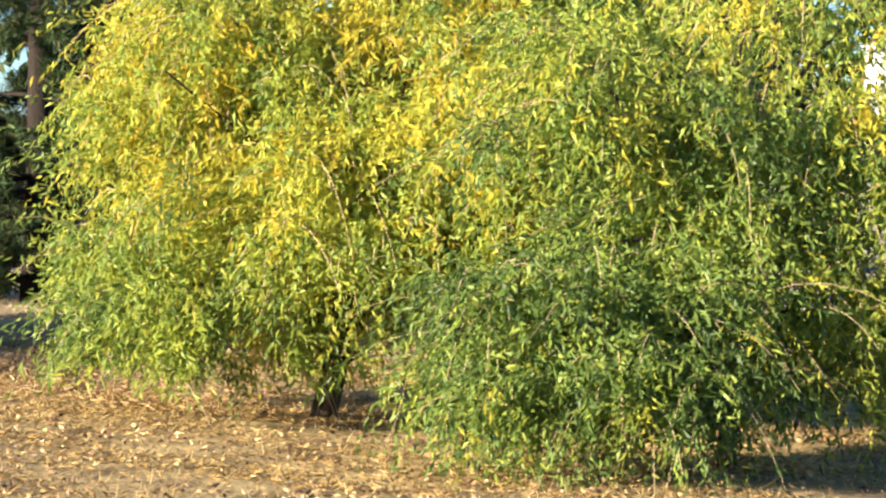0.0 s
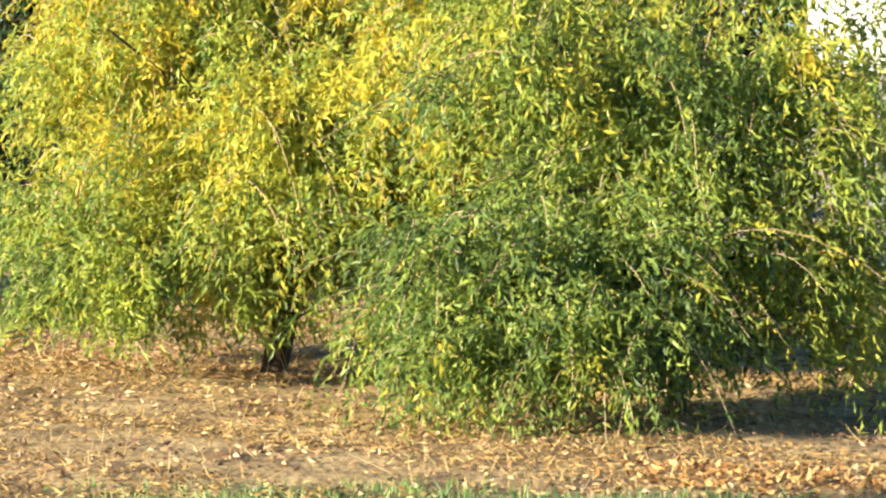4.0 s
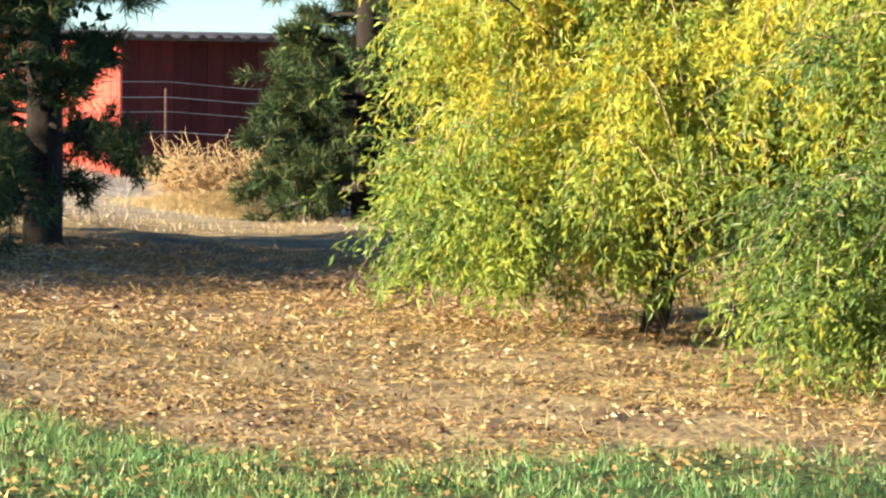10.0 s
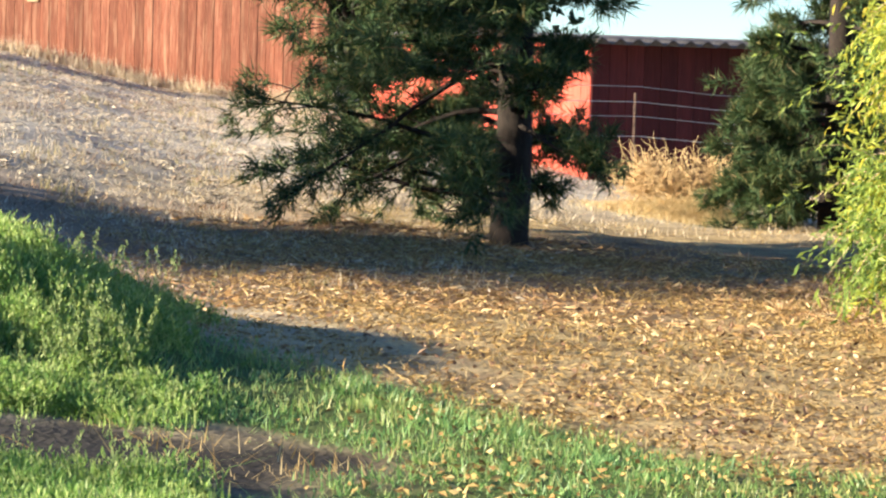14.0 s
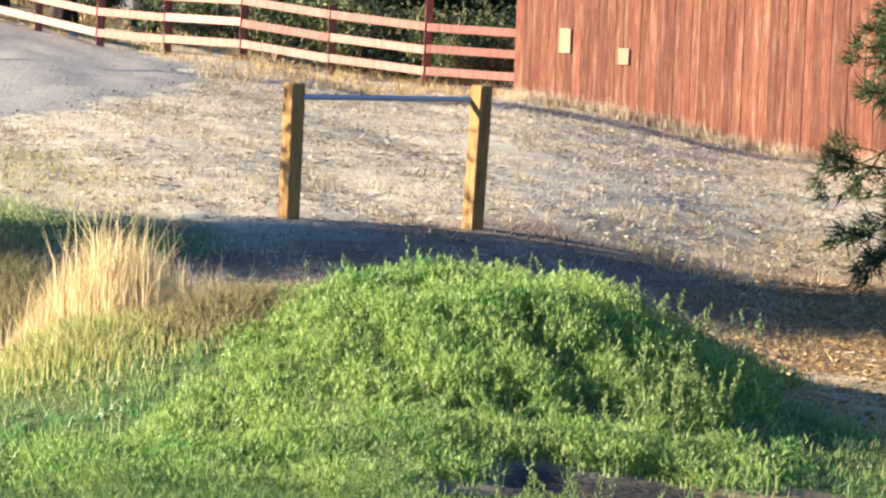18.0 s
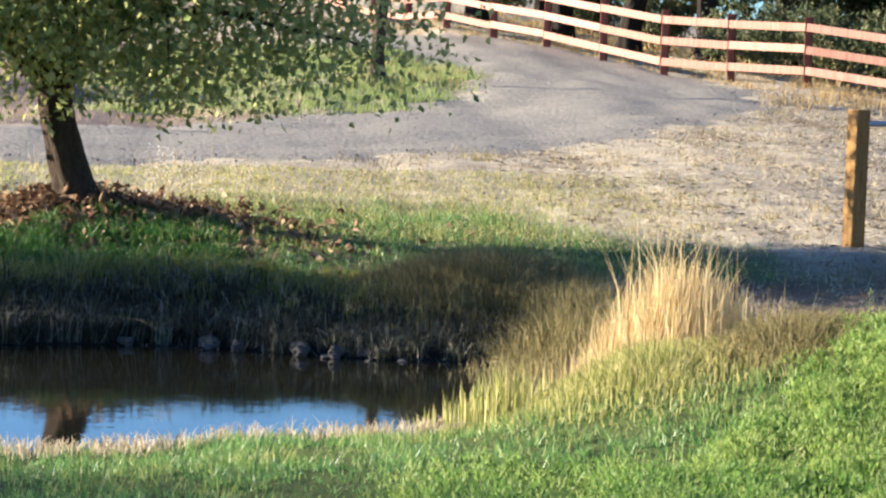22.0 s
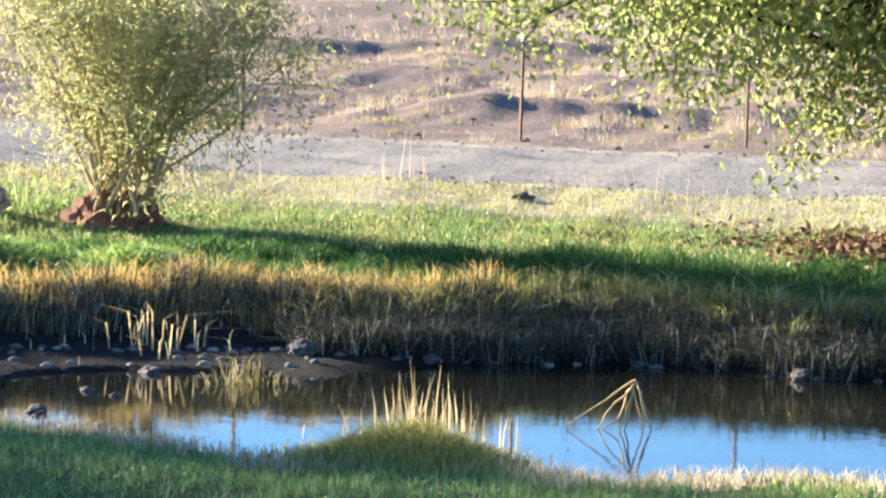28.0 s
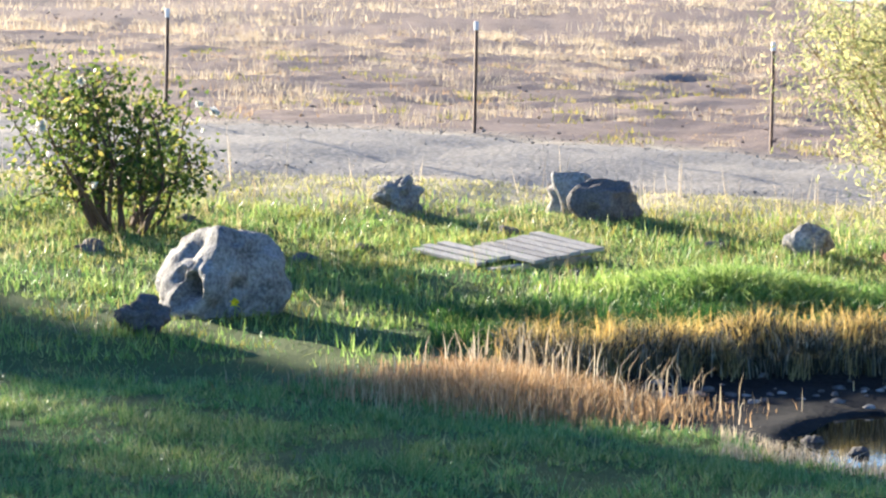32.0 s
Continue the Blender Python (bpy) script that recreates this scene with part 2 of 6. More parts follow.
def leaf_quads(c, d, length, width, rng):
    """A pointed leaf at each c, along d."""
    n = len(c)
    d = unit(d)
    s = unit(np.cross(d, unit(rng.normal(size=(n, 3)))))
    L = (length * rng.uniform(0.65, 1.25, n))[:, None]
    W = (width * rng.uniform(0.7, 1.2, n))[:, None]
    up = np.cross(d, s) * L * rng.uniform(0.05, 0.3, (n, 1))
    v = np.stack([c, c + d * L * 0.45 + s * W * 0.5 + up * 0.4, c + d * L - up, c + d * L * 0.45 - s * W * 0.5 + up * 0.4], 1).reshape(-1, 3)
    return v, np.arange(4 * n).reshape(-1, 4)


def needles(c, d, length, width, rng):
    """A needle, one tapering sliver, at each c along d."""
    n = len(c)
    d = unit(d)
    s = unit(np.cross(d, rng.normal(size=(n, 3)))) * width * 0.5
    v = np.stack([c - s, c + s, c + d * length * rng.uniform(0.7, 1.2, (n, 1))], 1).reshape(-1, 3)
    return v, np.arange(3 * n).reshape(-1, 3)


def blades(x, y, z, tall, wide, lean, rng, bend=0.5, segs=1, face=None):
    """Grass blades: tapering strips that lean and bend over."""
    n = len(x)
    th = rng.uniform(0, 2 * np.pi, n)
    ld = np.stack([np.cos(th), np.sin(th), 0 * th], -1) * (lean * np.abs(rng.normal(size=n)))[:, None]
    fa = rng.uniform(0, 2 * np.pi, n)
    s = np.stack([np.cos(fa), np.sin(fa), 0 * fa], -1)
    base = np.stack([x, y, z - 0.01], -1)
    tall = np.broadcast_to(tall, (n,))[:, None]
    wide = np.broadcast_to(wide, (n,))[:, None]
    up = np.array([[0, 0, 1.0]])
    if segs == 1:
        tip = base + up * tall + ld * tall
        v = np.stack([base - s * wide / 2, base + s * wide / 2, tip], 1).reshape(-1, 3)
        return v, np.arange(3 * n).reshape(-1, 3)
    mid = base + up * tall * 0.6 + ld * tall * 0.35
    tip = base + up * tall * (1 - 0.12 * bend) + ld * tall * (1 + bend)
    v = np.stack([base - s * wide / 2, base + s * wide / 2, mid + s * wide * 0.4, mid - s * wide * 0.4, tip], 1).reshape(-1, 3)
    k = np.arange(n)[:, None] * 5
    f = np.concatenate([k + np.array([[0, 1, 2]]), k + np.array([[0, 2, 3]]), k + np.array([[3, 2, 4]])], 0)
    return v, f


def scatter(n, az0, az1, d0, d1, rng):
    a = np.radians(rng.uniform(az0, az1, n))
    d = np.sqrt(rng.uniform(d0 ** 2, d1 ** 2, n))
    return -d * np.sin(a), d * np.cos(a)


def keep(p, *arrays):
    return [a[p] for a in arrays]


def stuff(name, v, f, mat, label, category):
    return tagged(new(name, mesh_of(name, v, f, mat)), label, category, kind="stuff")

# ---- materials ----
def ground_material():
    m, t, b = material("soil_and_litter", 0.95, 0.1)
    v = coords(t)
    big, mid, fine = tex_noise(t, v, 0.5, 5.0), tex_noise(t, v, 3.0, 5.0), tex_noise(t, v, 26.0, 4.0, 0.75)
    speck = node(t, "ShaderNodeTexVoronoi", Scale=22.0)
    t.links.new(v, speck.inputs["Vector"])

    def zone(name):
        a = t.nodes.new("ShaderNodeAttribute")
        a.attribute_name = name
        return a.outputs["Fac"]

    def two(dark, light, d2, l2):
        return mix(t, 0.5, ramp(t, [(0.32, dark), (0.68, light)], mid), ramp(t, [(0.36, d2), (0.64, l2)], fine))
    dry = two((0.39, 0.325, 0.23), (0.70, 0.605, 0.45), (0.25, 0.20, 0.14), (0.78, 0.69, 0.52))
    straw = two((0.31, 0.22, 0.10), (0.51, 0.385, 0.185), (0.17, 0.115, 0.052), (0.60, 0.455, 0.22))
    lawn = two((0.055, 0.08, 0.025), (0.10, 0.13, 0.04), (0.04, 0.055, 0.018), (0.13, 0.16, 0.05))
    field = mix(t, big, two((0.15, 0.105, 0.088), (0.30, 0.22, 0.185), (0.10, 0.07, 0.06), (0.34, 0.255, 0.215)), two((0.20, 0.145, 0.115), (0.36, 0.275, 0.215), (0.13, 0.09, 0.075), (0.40, 0.315, 0.245)))
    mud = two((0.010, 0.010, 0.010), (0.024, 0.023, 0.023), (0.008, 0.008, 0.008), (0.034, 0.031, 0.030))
    straw = mix(t, ramp(t, [(0.43, (0.95, 0.95, 0.95)), (0.57, (0, 0, 0))], tex_noise(t, v, 2.2, 7.0, 0.8)), straw, two((0.13, 0.085, 0.045), (0.25, 0.17, 0.09), (0.08, 0.05, 0.03), (0.34, 0.24, 0.12)))
    dry = mix(t, ramp(t, [(0.42, (0.7, 0.7, 0.7)), (0.58, (0, 0, 0))], tex_noise(t, coords(t, (1, 1, 1)), 1.3, 8.0, 0.8)), dry, two((0.20, 0.165, 0.125), (0.38, 0.325, 0.25), (0.12, 0.095, 0.07), (0.46, 0.395, 0.30)))
    col = mix(t, zone("straw"), dry, straw)
    col = mix(t, zone("needles"), col, two((0.11, 0.065, 0.04), (0.24, 0.145, 0.085), (0.07, 0.042, 0.028), (0.36, 0.23, 0.13)))
    col = mix(t, zone("field"), col, field)
    col = mix(t, zone("lawn"), col, lawn)
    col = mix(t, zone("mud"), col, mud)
    t.links.new(col, b.inputs["Base Color"])
    bump(t, b, mix(t, 0.5, fine, speck.outputs["Distance"]), 0.55, 0.03)
    return m


def road_material():
    m, t, b = material("gravel", 0.95, 0.15)
    v = coords(t)
    big, fine = tex_noise(t, v, 0.7, 4.0), tex_noise(t, v, 30.0, 3.0, 0.8)
    col = mix(t, 0.5, ramp(t, [(0.3, (0.25, 0.22, 0.175)), (0.7, (0.38, 0.34, 0.275))], big), ramp(t, [(0.35, (0.23, 0.205, 0.175)), (0.65, (0.48, 0.435, 0.375))], fine))
    st = node(t, "ShaderNodeTexVoronoi", Scale=16.0)
    t.links.new(v, st.inputs["Vector"])
    col = mix(t, 0.55, col, ramp(t, [(0.05, (0.48, 0.44, 0.39)), (0.35, (0.33, 0.30, 0.26)), (0.7, (0.19, 0.17, 0.147))], st.outputs["Distance"]))
    t.links.new(col, b.inputs["Base Color"])
    bump(t, b, mix(t, 0.5, fine, st.outputs["Distance"]), 0.8, 0.02)
    return m


def water_material():
    m, t, b = material("pond_water", 0.03, 0.5)
    b.inputs["Base Color"].default_value = (0.012, 0.012, 0.008, 1)
    b.inputs["IOR"].default_value = 1.33
    # mirror tint: a deeper sky blue is put into the reflection
    b.inputs["Specular Tint"].default_value = (0.40, 0.68, 1.0, 1)
    v = coords(t, (1, 1, 1))
    bump(t, b, tex_noise(t, v, 6.0, 3.0), 0.10, 0.01)
    return m


def board_material(name, dark, light, streak, worn=0.0):
    m, t, b = material(name, 0.8, 0.2)
    v = coords(t, (9, 9, 0.55))
    a, c = tex_noise(t, v, 1.6, 5.0), tex_noise(t, v, 7.0, 3.0, 0.7)
    col = mix(t, 0.5, ramp(t, [(0.3, dark), (0.7, light)], a), ramp(t, [(0.35, dark), (0.6, light), (0.8, streak)], c))
    if worn:
        w = tex_noise(t, coords(t, (8, 8, 0.6)), 1.9, 4.0, 0.65)
        col = mix(t, ramp(t, [(0.5, (0, 0, 0)), (0.68, (worn, worn, worn))], w), col, streak)
    r = t.nodes.new("ShaderNodeObjectInfo")
    hsv = node(t, "ShaderNodeHueSaturation")
    mp = node(t, "ShaderNodeMapRange")
    mp.inputs["To Min"].default_value, mp.inputs["To Max"].default_value = 0.7, 1.2
    t.links.new(r.outputs["Random"], mp.inputs[0])
    t.links.new(mp.outputs[0], hsv.inputs["Value"])
    t.links.new(col, hsv.inputs["Color"])
    t.links.new(hsv.outputs[0], b.inputs["Base Color"])
    bump(t, b, c, 0.5, 0.006)
    return m


M_GROUND, M_ROAD, M_WATER = ground_material(), road_material(), water_material()
M_BROWN = board_material("weathered_red_brown_boards", (0.14, 0.048, 0.028), (0.38, 0.14, 0.078), (0.66, 0.38, 0.22), 0.42)
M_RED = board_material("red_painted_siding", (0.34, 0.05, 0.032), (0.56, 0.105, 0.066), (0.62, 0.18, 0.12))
# the red siding again, darker: the side wall's shade is in its colour
M_RED_SHADED = board_material("red_siding_shaded", (0.055, 0.012, 0.012), (0.105, 0.021, 0.02), (0.14, 0.04, 0.034))
M_TIN = plain("corrugated_tin", (0.50, 0.51, 0.52), (0.70, 0.70, 0.70), 3.0, 0.35, rel=0.001, metal=0.6)
M_FENCE = board_material("faded_red_fence_paint", (0.35, 0.14, 0.10), (0.62, 0.33, 0.25), (0.72, 0.52, 0.44))
M_DARKTIN = plain("weathered_dark_tin", (0.06, 0.055, 0.055), (0.15, 0.14, 0.14), 3.0, 0.6, rel=0.002, metal=0.2)
M_FENCEPOST = board_material("dark_red_fence_paint", (0.09, 0.03, 0.025), (0.22, 0.075, 0.055), (0.34, 0.16, 0.12))
M_POST = plain("weathered_post_timber", (0.16, 0.08, 0.03), (0.50, 0.28, 0.095), 5.0, 0.8, (6, 6, 0.8), 0.006)
M_GREYWOOD = plain("silvered_planks", (0.27, 0.245, 0.215), (0.54, 0.50, 0.445), 3.0, 0.85, (1, 7, 7), 0.006)
M_PIPE = plain("galvanised_pipe", (0.30, 0.33, 0.36), (0.45, 0.48, 0.52), 8.0, 0.4, rel=0.001, metal=0.8)
M_STEEL = plain("rusty_steel", (0.07, 0.045, 0.035), (0.16, 0.10, 0.075), 12.0, 0.7, rel=0.002, metal=0.3)
M_WHITE = plain("white_paint", (0.70, 0.69, 0.66), (0.83, 0.82, 0.80), 4.0, 0.6, rel=0.002)
M_CREAM = plain("bare_new_wood", (0.50, 0.36, 0.20), (0.68, 0.52, 0.32), 4.0, 0.8, rel=0.003)
M_ROCK = plain("lichen_grey_basalt", (0.09, 0.085, 0.082), (0.46, 0.43, 0.395), 4.0, 0.9, rel=0.03)
M_DARKROCK = plain("dark_basalt", (0.055, 0.05, 0.048), (0.19, 0.175, 0.165), 5.0, 0.9, rel=0.03)
M_BARK = plain("furrowed_bark", (0.028, 0.02, 0.015), (0.14, 0.098, 0.068), 4.0, 0.95, (5, 5, 0.9), 0.06)
M_PINEBARK = plain("dark_pine_bark", (0.012, 0.01, 0.009), (0.04, 0.029, 0.022), 4.0, 0.95, (5, 5, 1.2), 0.03)
M_STEM = plain("pale_willow_stems", (0.30, 0.20, 0.11), (0.60, 0.46, 0.28), 6.0, 0.85, (3, 3, 0.7), 0.01)
M_MAROONWOOD = plain("brown_canes", (0.07, 0.045, 0.03), (0.20, 0.13, 0.085), 6.0, 0.85, (3, 3, 0.7), 0.006)
M_DEAD = plain("bleached_dead_wood", (0.42, 0.28, 0.13), (0.68, 0.49, 0.26), 8.0, 0.85, rel=0.004)

M_LAWN = leafy("lawn_blades", [(0.0, (0.065, 0.175, 0.052)), (0.5, (0.155, 0.31, 0.09)), (0.85, (0.27, 0.41, 0.12)), (1.0, (0.42, 0.40, 0.17))], 0.4, 0.46, 0.9,
               [(0.0, (0.10, 0.20, 0.05)), (0.5, (0.20, 0.31, 0.08)), (1.0, (0.46, 0.42, 0.17))], 0.5)
M_WEED = leafy("weed_leaves", [(0.0, (0.15, 0.25, 0.055)), (0.5, (0.30, 0.42, 0.10)), (1.0, (0.47, 0.52, 0.19))], 0.48, 0.5, 1.4,
               [(0.0, (0.09, 0.20, 0.045)), (0.6, (0.21, 0.35, 0.08)), (1.0, (0.42, 0.50, 0.17))], 0.3)
M_DRYGRASS = leafy("dry_grass", [(0.0, (0.22, 0.14, 0.05)), (0.5, (0.45, 0.32, 0.13)), (1.0, (0.64, 0.50, 0.26))], 0.4, 0.6)
M_STRAWGRASS = leafy("straw_stalks", [(0.0, (0.48, 0.35, 0.17)), (0.5, (0.68, 0.53, 0.28)), (1.0, (0.79, 0.67, 0.42))], 0.4, 0.6)
M_ROSE = leafy("rose_leaves", [(0.0, (0.05, 0.09, 0.025)), (0.5, (0.13, 0.18, 0.04)), (0.85, (0.26, 0.28, 0.07)), (1.0, (0.42, 0.34, 0.09))], 0.5, 0.4)
M_SPIKE = leafy("grey_green_spikes", [(0.0, (0.14, 0.20, 0.065)), (0.5, (0.24, 0.31, 0.105)), (1.0, (0.37, 0.41, 0.17))], 0.4, 0.6)
M_MULCH = leafy("brown_mulch", [(0.0, (0.07, 0.04, 0.025)), (0.5, (0.20, 0.115, 0.07)), (0.85, (0.36, 0.23, 0.14)), (1.0, (0.56, 0.40, 0.25))], 0.1, 0.8)
# lush green, darkened to hold the shadow of tree and shrub
M_SHADED_GREEN = leafy("shaded_green_grass", [(0.0, (0.025, 0.085, 0.022)), (0.5, (0.055, 0.145, 0.034)), (0.9, (0.12, 0.22, 0.05)), (1.0, (0.30, 0.33, 0.09))], 0.4, 0.5, spec=0.25)
M_OLIVE = leafy("olive_dry_grass", [(0.0, (0.14, 0.12, 0.05)), (0.5, (0.28, 0.24, 0.11)), (1.0, (0.46, 0.38, 0.20))], 0.4, 0.6)
M_GOLD = leafy("golden_grass", [(0.0, (0.38, 0.25, 0.07)), (0.5, (0.64, 0.45, 0.14)), (1.0, (0.78, 0.60, 0.25))], 0.45, 0.6)
M_PALESTRAW = leafy("pale_straw", [(0.0, (0.40, 0.31, 0.20)), (0.5, (0.60, 0.49, 0.33)), (1.0, (0.74, 0.63, 0.46))], 0.35, 0.7)
M_YGREEN = leafy("yellowing_grass", [(0.0, (0.13, 0.16, 0.03)), (0.5, (0.30, 0.29, 0.06)), (1.0, (0.50, 0.40, 0.12))], 0.4, 0.5)
M_RUSSET = leafy("russet_grass", [(0.0, (0.26, 0.15, 0.07)), (0.5, (0.50, 0.32, 0.16)), (1.0, (0.70, 0.51, 0.30))], 0.4, 0.7)
# grass darkened: the shade on the pond-facing bank is put into its colour
M_BANK_SHADED = leafy("shaded_bank_grass", [(0.0, (0.025, 0.03, 0.023)), (0.5, (0.07, 0.07, 0.052)), (0.8, (0.17, 0.165, 0.125)), (1.0, (0.46, 0.43, 0.33))], 0.15, 0.7)
M_LITTER = leafy("fallen_leaves", [(0.0, (0.13, 0.075, 0.03)), (0.5, (0.30, 0.19, 0.07)), (0.85, (0.42, 0.29, 0.11)), (1.0, (0.56, 0.42, 0.18))], 0.15, 0.75)
M_PALELEAF = leafy("pale_dry_leaves", [(0.0, (0.20, 0.12, 0.05)), (0.4, (0.42, 0.28, 0.13)), (0.8, (0.62, 0.46, 0.25)), (1.0, (0.74, 0.60, 0.36))], 0.25, 0.6)
M_NEEDLEFALL = leafy("rusty_needles", [(0.0, (0.17, 0.09, 0.04)), (0.5, (0.36, 0.21, 0.09)), (0.85, (0.52, 0.36, 0.17)), (1.0, (0.66, 0.50, 0.28))], 0.2, 0.7)
M_LIMEGRASS = leafy("lime_grass", [(0.0, (0.17, 0.20, 0.06)), (0.5, (0.37, 0.37, 0.12)), (1.0, (0.66, 0.57, 0.28))], 0.5, 0.5)
M_DEADMAT = leafy("flattened_dead_grass", [(0.0, (0.09, 0.07, 0.05)), (0.4, (0.25, 0.20, 0.14)), (0.8, (0.46, 0.39, 0.28)), (1.0, (0.58, 0.50, 0.38))], 0.15, 0.8)
M_FARSHRUB = leafy("grey_green_shrub_leaves", [(0.0, (0.04, 0.055, 0.025)), (0.6, (0.11, 0.13, 0.06)), (1.0, (0.26, 0.26, 0.13))], 0.3, 0.6)
M_DRIFT = leafy("orange_leaves", [(0.0, (0.20, 0.10, 0.035)), (0.5, (0.42, 0.23, 0.08)), (0.85, (0.58, 0.39, 0.17)), (1.0, (0.70, 0.54, 0.28))], 0.3, 0.6)
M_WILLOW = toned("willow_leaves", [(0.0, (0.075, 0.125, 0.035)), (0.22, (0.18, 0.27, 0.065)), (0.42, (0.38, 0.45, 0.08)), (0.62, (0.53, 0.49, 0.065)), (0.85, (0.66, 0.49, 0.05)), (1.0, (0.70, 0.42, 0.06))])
M_NEEDLE = leafy("pine_needles", [(0.0, (0.02, 0.045, 0.018)), (0.6, (0.055, 0.09, 0.035)), (0.9, (0.11, 0.125, 0.045)), (1.0, (0.16, 0.12, 0.05))], 0.15, 0.5)
M_ELM = leafy("dusty_green_leaves", [(0.0, (0.20, 0.26, 0.09)), (0.5, (0.38, 0.42, 0.15)), (0.85, (0.55, 0.55, 0.22)), (1.0, (0.68, 0.60, 0.26))], 0.6, 0.38, spec=0.5)
M_PALEWILLOW = leafy("silvery_willow_leaves", [(0.0, (0.22, 0.26, 0.11)), (0.5, (0.42, 0.43, 0.19)), (1.0, (0.68, 0.60, 0.30))], 0.5, 0.5)
M_FARTREE = leafy("dark_far_foliage", [(0.0, (0.015, 0.03, 0.012)), (0.6, (0.04, 0.06, 0.02)), (1.0, (0.10, 0.11, 0.04))], 0.25, 0.6)
M_BLOOM = leafy("white_petals", [(0.0, (0.80, 0.76, 0.66)), (1.0, (0.85, 0.83, 0.78))], 0.3, 0.6)
M_YELLOW = leafy("yellow_petals", [(0.0, (0.80, 0.62, 0.02)), (1.0, (0.85, 0.72, 0.05))], 0.3, 0.6)


# ---- setting ----
def zones(x, y):
    az, d = polar(x, y)
    e = wob(x, y, 1.3, 0.4) * 0.5 + wob(x, y, 4.0, 1.4) * 0.25
    edge = np.interp(az, [-20, 0, 10, 15, 22, 26, 33, 36, 40, 90], [11.9, 11.9, 11.9, 13.4, 15.3, 17.5, 18.5, 18.5, 15.4, 16.0])
    near = smooth(0.5, -0.5, d - edge + 0.6 * e) * (1 - smooth(1.3, 0.85, np.hypot((x + 4.6) / 1.2, (y - 10.6) / 0.9) + 0.25 * wob(x, y, 4.0)))
    near = np.where(az > 64, smooth(0.6, -0.6, d - 28.2 + e), near)
    farl = smooth(21.5, 22.5, d) * smooth(0.8, -1.2, d - np.interp(az, [30, 36, 40, 47, 66, 90], [22.5, 24.6, 27.2, 27.4, 28.4, 28.4]) + e) * smooth(30, 35, az)
    lawn = np.maximum(near, farl)
    straw = smooth(27, 15, az + 3 * e) * smooth(32, 27, d + e) * smooth(-60, -30, az)
    field = smooth(34.5, 36.5, d + 0.5 * e) * smooth(42, 46, az)
    n0, f0 = shore(az)
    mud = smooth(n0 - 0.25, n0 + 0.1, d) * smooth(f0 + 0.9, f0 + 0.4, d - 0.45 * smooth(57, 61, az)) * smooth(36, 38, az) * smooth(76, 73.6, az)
    # bare patch by the mound: its shadow is coloured in as mud
    soil = smooth(1.25, 0.75, np.hypot((x + 4.6) / 1.2, (y - 10.6) / 0.9) + 0.25 * wob(x, y, 4.0))
    mud = np.maximum(mud, 0.95 * soil)
    needles = smooth(17.6, 19.6, d + e) * smooth(27, 24, d + e + 2.2 * smooth(27, 31, az)) * smooth(38, 34, az) * smooth(3, 8, az) * (0.8 + 0.2 * wob(x, y, 2.0, 3))
    return dict(lawn=lawn, straw=straw, field=field, mud=mud, needles=needles)


def build_ground():
    az = np.concatenate([np.arange(-14, 88, 0.25), np.linspace(88, 346, 44, endpoint=False)])
    d = np.concatenate([np.linspace(0.02, 8, 12), np.arange(8.2, 40, 0.16), np.arange(40.1, 70, 0.25), np.geomspace(70.5, 140, 30), np.geomspace(150, 3000, 22)])
    A, D = np.meshgrid(np.radians(az), d, indexing="ij")
    x, y = (-D * np.sin(A)).ravel(), (D * np.cos(A)).ravel()
    z = height(x, y)
    n, k = len(az), len(d)
    i, j = np.meshgrid(np.arange(n), np.arange(k - 1), indexing="ij")
    i2 = (i + 1) % n
    f = np.stack([i * k + j, i * k + j + 1, i2 * k + j + 1, i2 * k + j], -1).reshape(-1, 4)
    x, y, z = np.append(x, 0.0), np.append(y, 0.0), np.append(z, 0.0)
    i = np.arange(0, n, 2)
    cap = np.stack([np.full(len(i), n * k), i * k, (i + 1) % n * k, (i + 2) % n * k], -1)
    v = np.stack([x, y, z], -1)
    me = mesh_of("ground", v, np.vstack([f, cap]), M_GROUND, True)
    for name, val in zones(x, y).items():
        me.attributes.new(name, "FLOAT", "POINT").data.foreach_set("value", val.astype(np.float32))
    tagged(new("ground", me), "dry sloping ground with lawn, litter, mud and bare field", "ground", kind="structure")


build_ground()


def build_road():
    n, k = 420, 15
    c = dense([(-d * math.sin(radians(a)), d * math.cos(radians(a))) for a, d in ROAD], n)
    tan = unit(np.gradient(c, axis=0))
    nor = np.stack([-tan[:, 1], tan[:, 0]], -1)
    s = np.linspace(-1, 1, k)
    t = np.arange(n)
    half = np.stack([2.45 + 0.25 * np.sin(t * 0.31) + 0.15 * np.sin(t * 0.83) + 0.12 * np.sin(t * 1.9), 2.5 + 0.22 * np.sin(t * 0.27 + 2) + 0.15 * np.sin(t * 0.9) + 0.12 * np.sin(t * 2.1)], -1)
    p = c[:, None] + nor[:, None] * (np.where(s < 0, s * half[:, :1], s * half[:, 1:]))[..., None]
    x, y = p[..., 0].ravel(), p[..., 1].ravel()
    prof = 0.05 * (1 - np.abs(s) ** 3) - 0.03 * np.exp(-((np.abs(s) - 0.42) / 0.12) ** 2) - 0.02
    z = height(x, y) + np.tile(prof, n) + 0.015
    i, j = np.meshgrid(np.arange(n - 1), np.arange(k - 1), indexing="ij")
    f = np.stack([i * k + j, (i + 1) * k + j, (i + 1) * k + j + 1, i * k + j + 1], -1).reshape(-1, 4)
    tagged(new("road", mesh_of("road", np.stack([x, y, z], -1), f[:, ::-1], M_ROAD, True)), "grey gravel drive with worn wheel tracks", "road", kind="structure")


build_road()


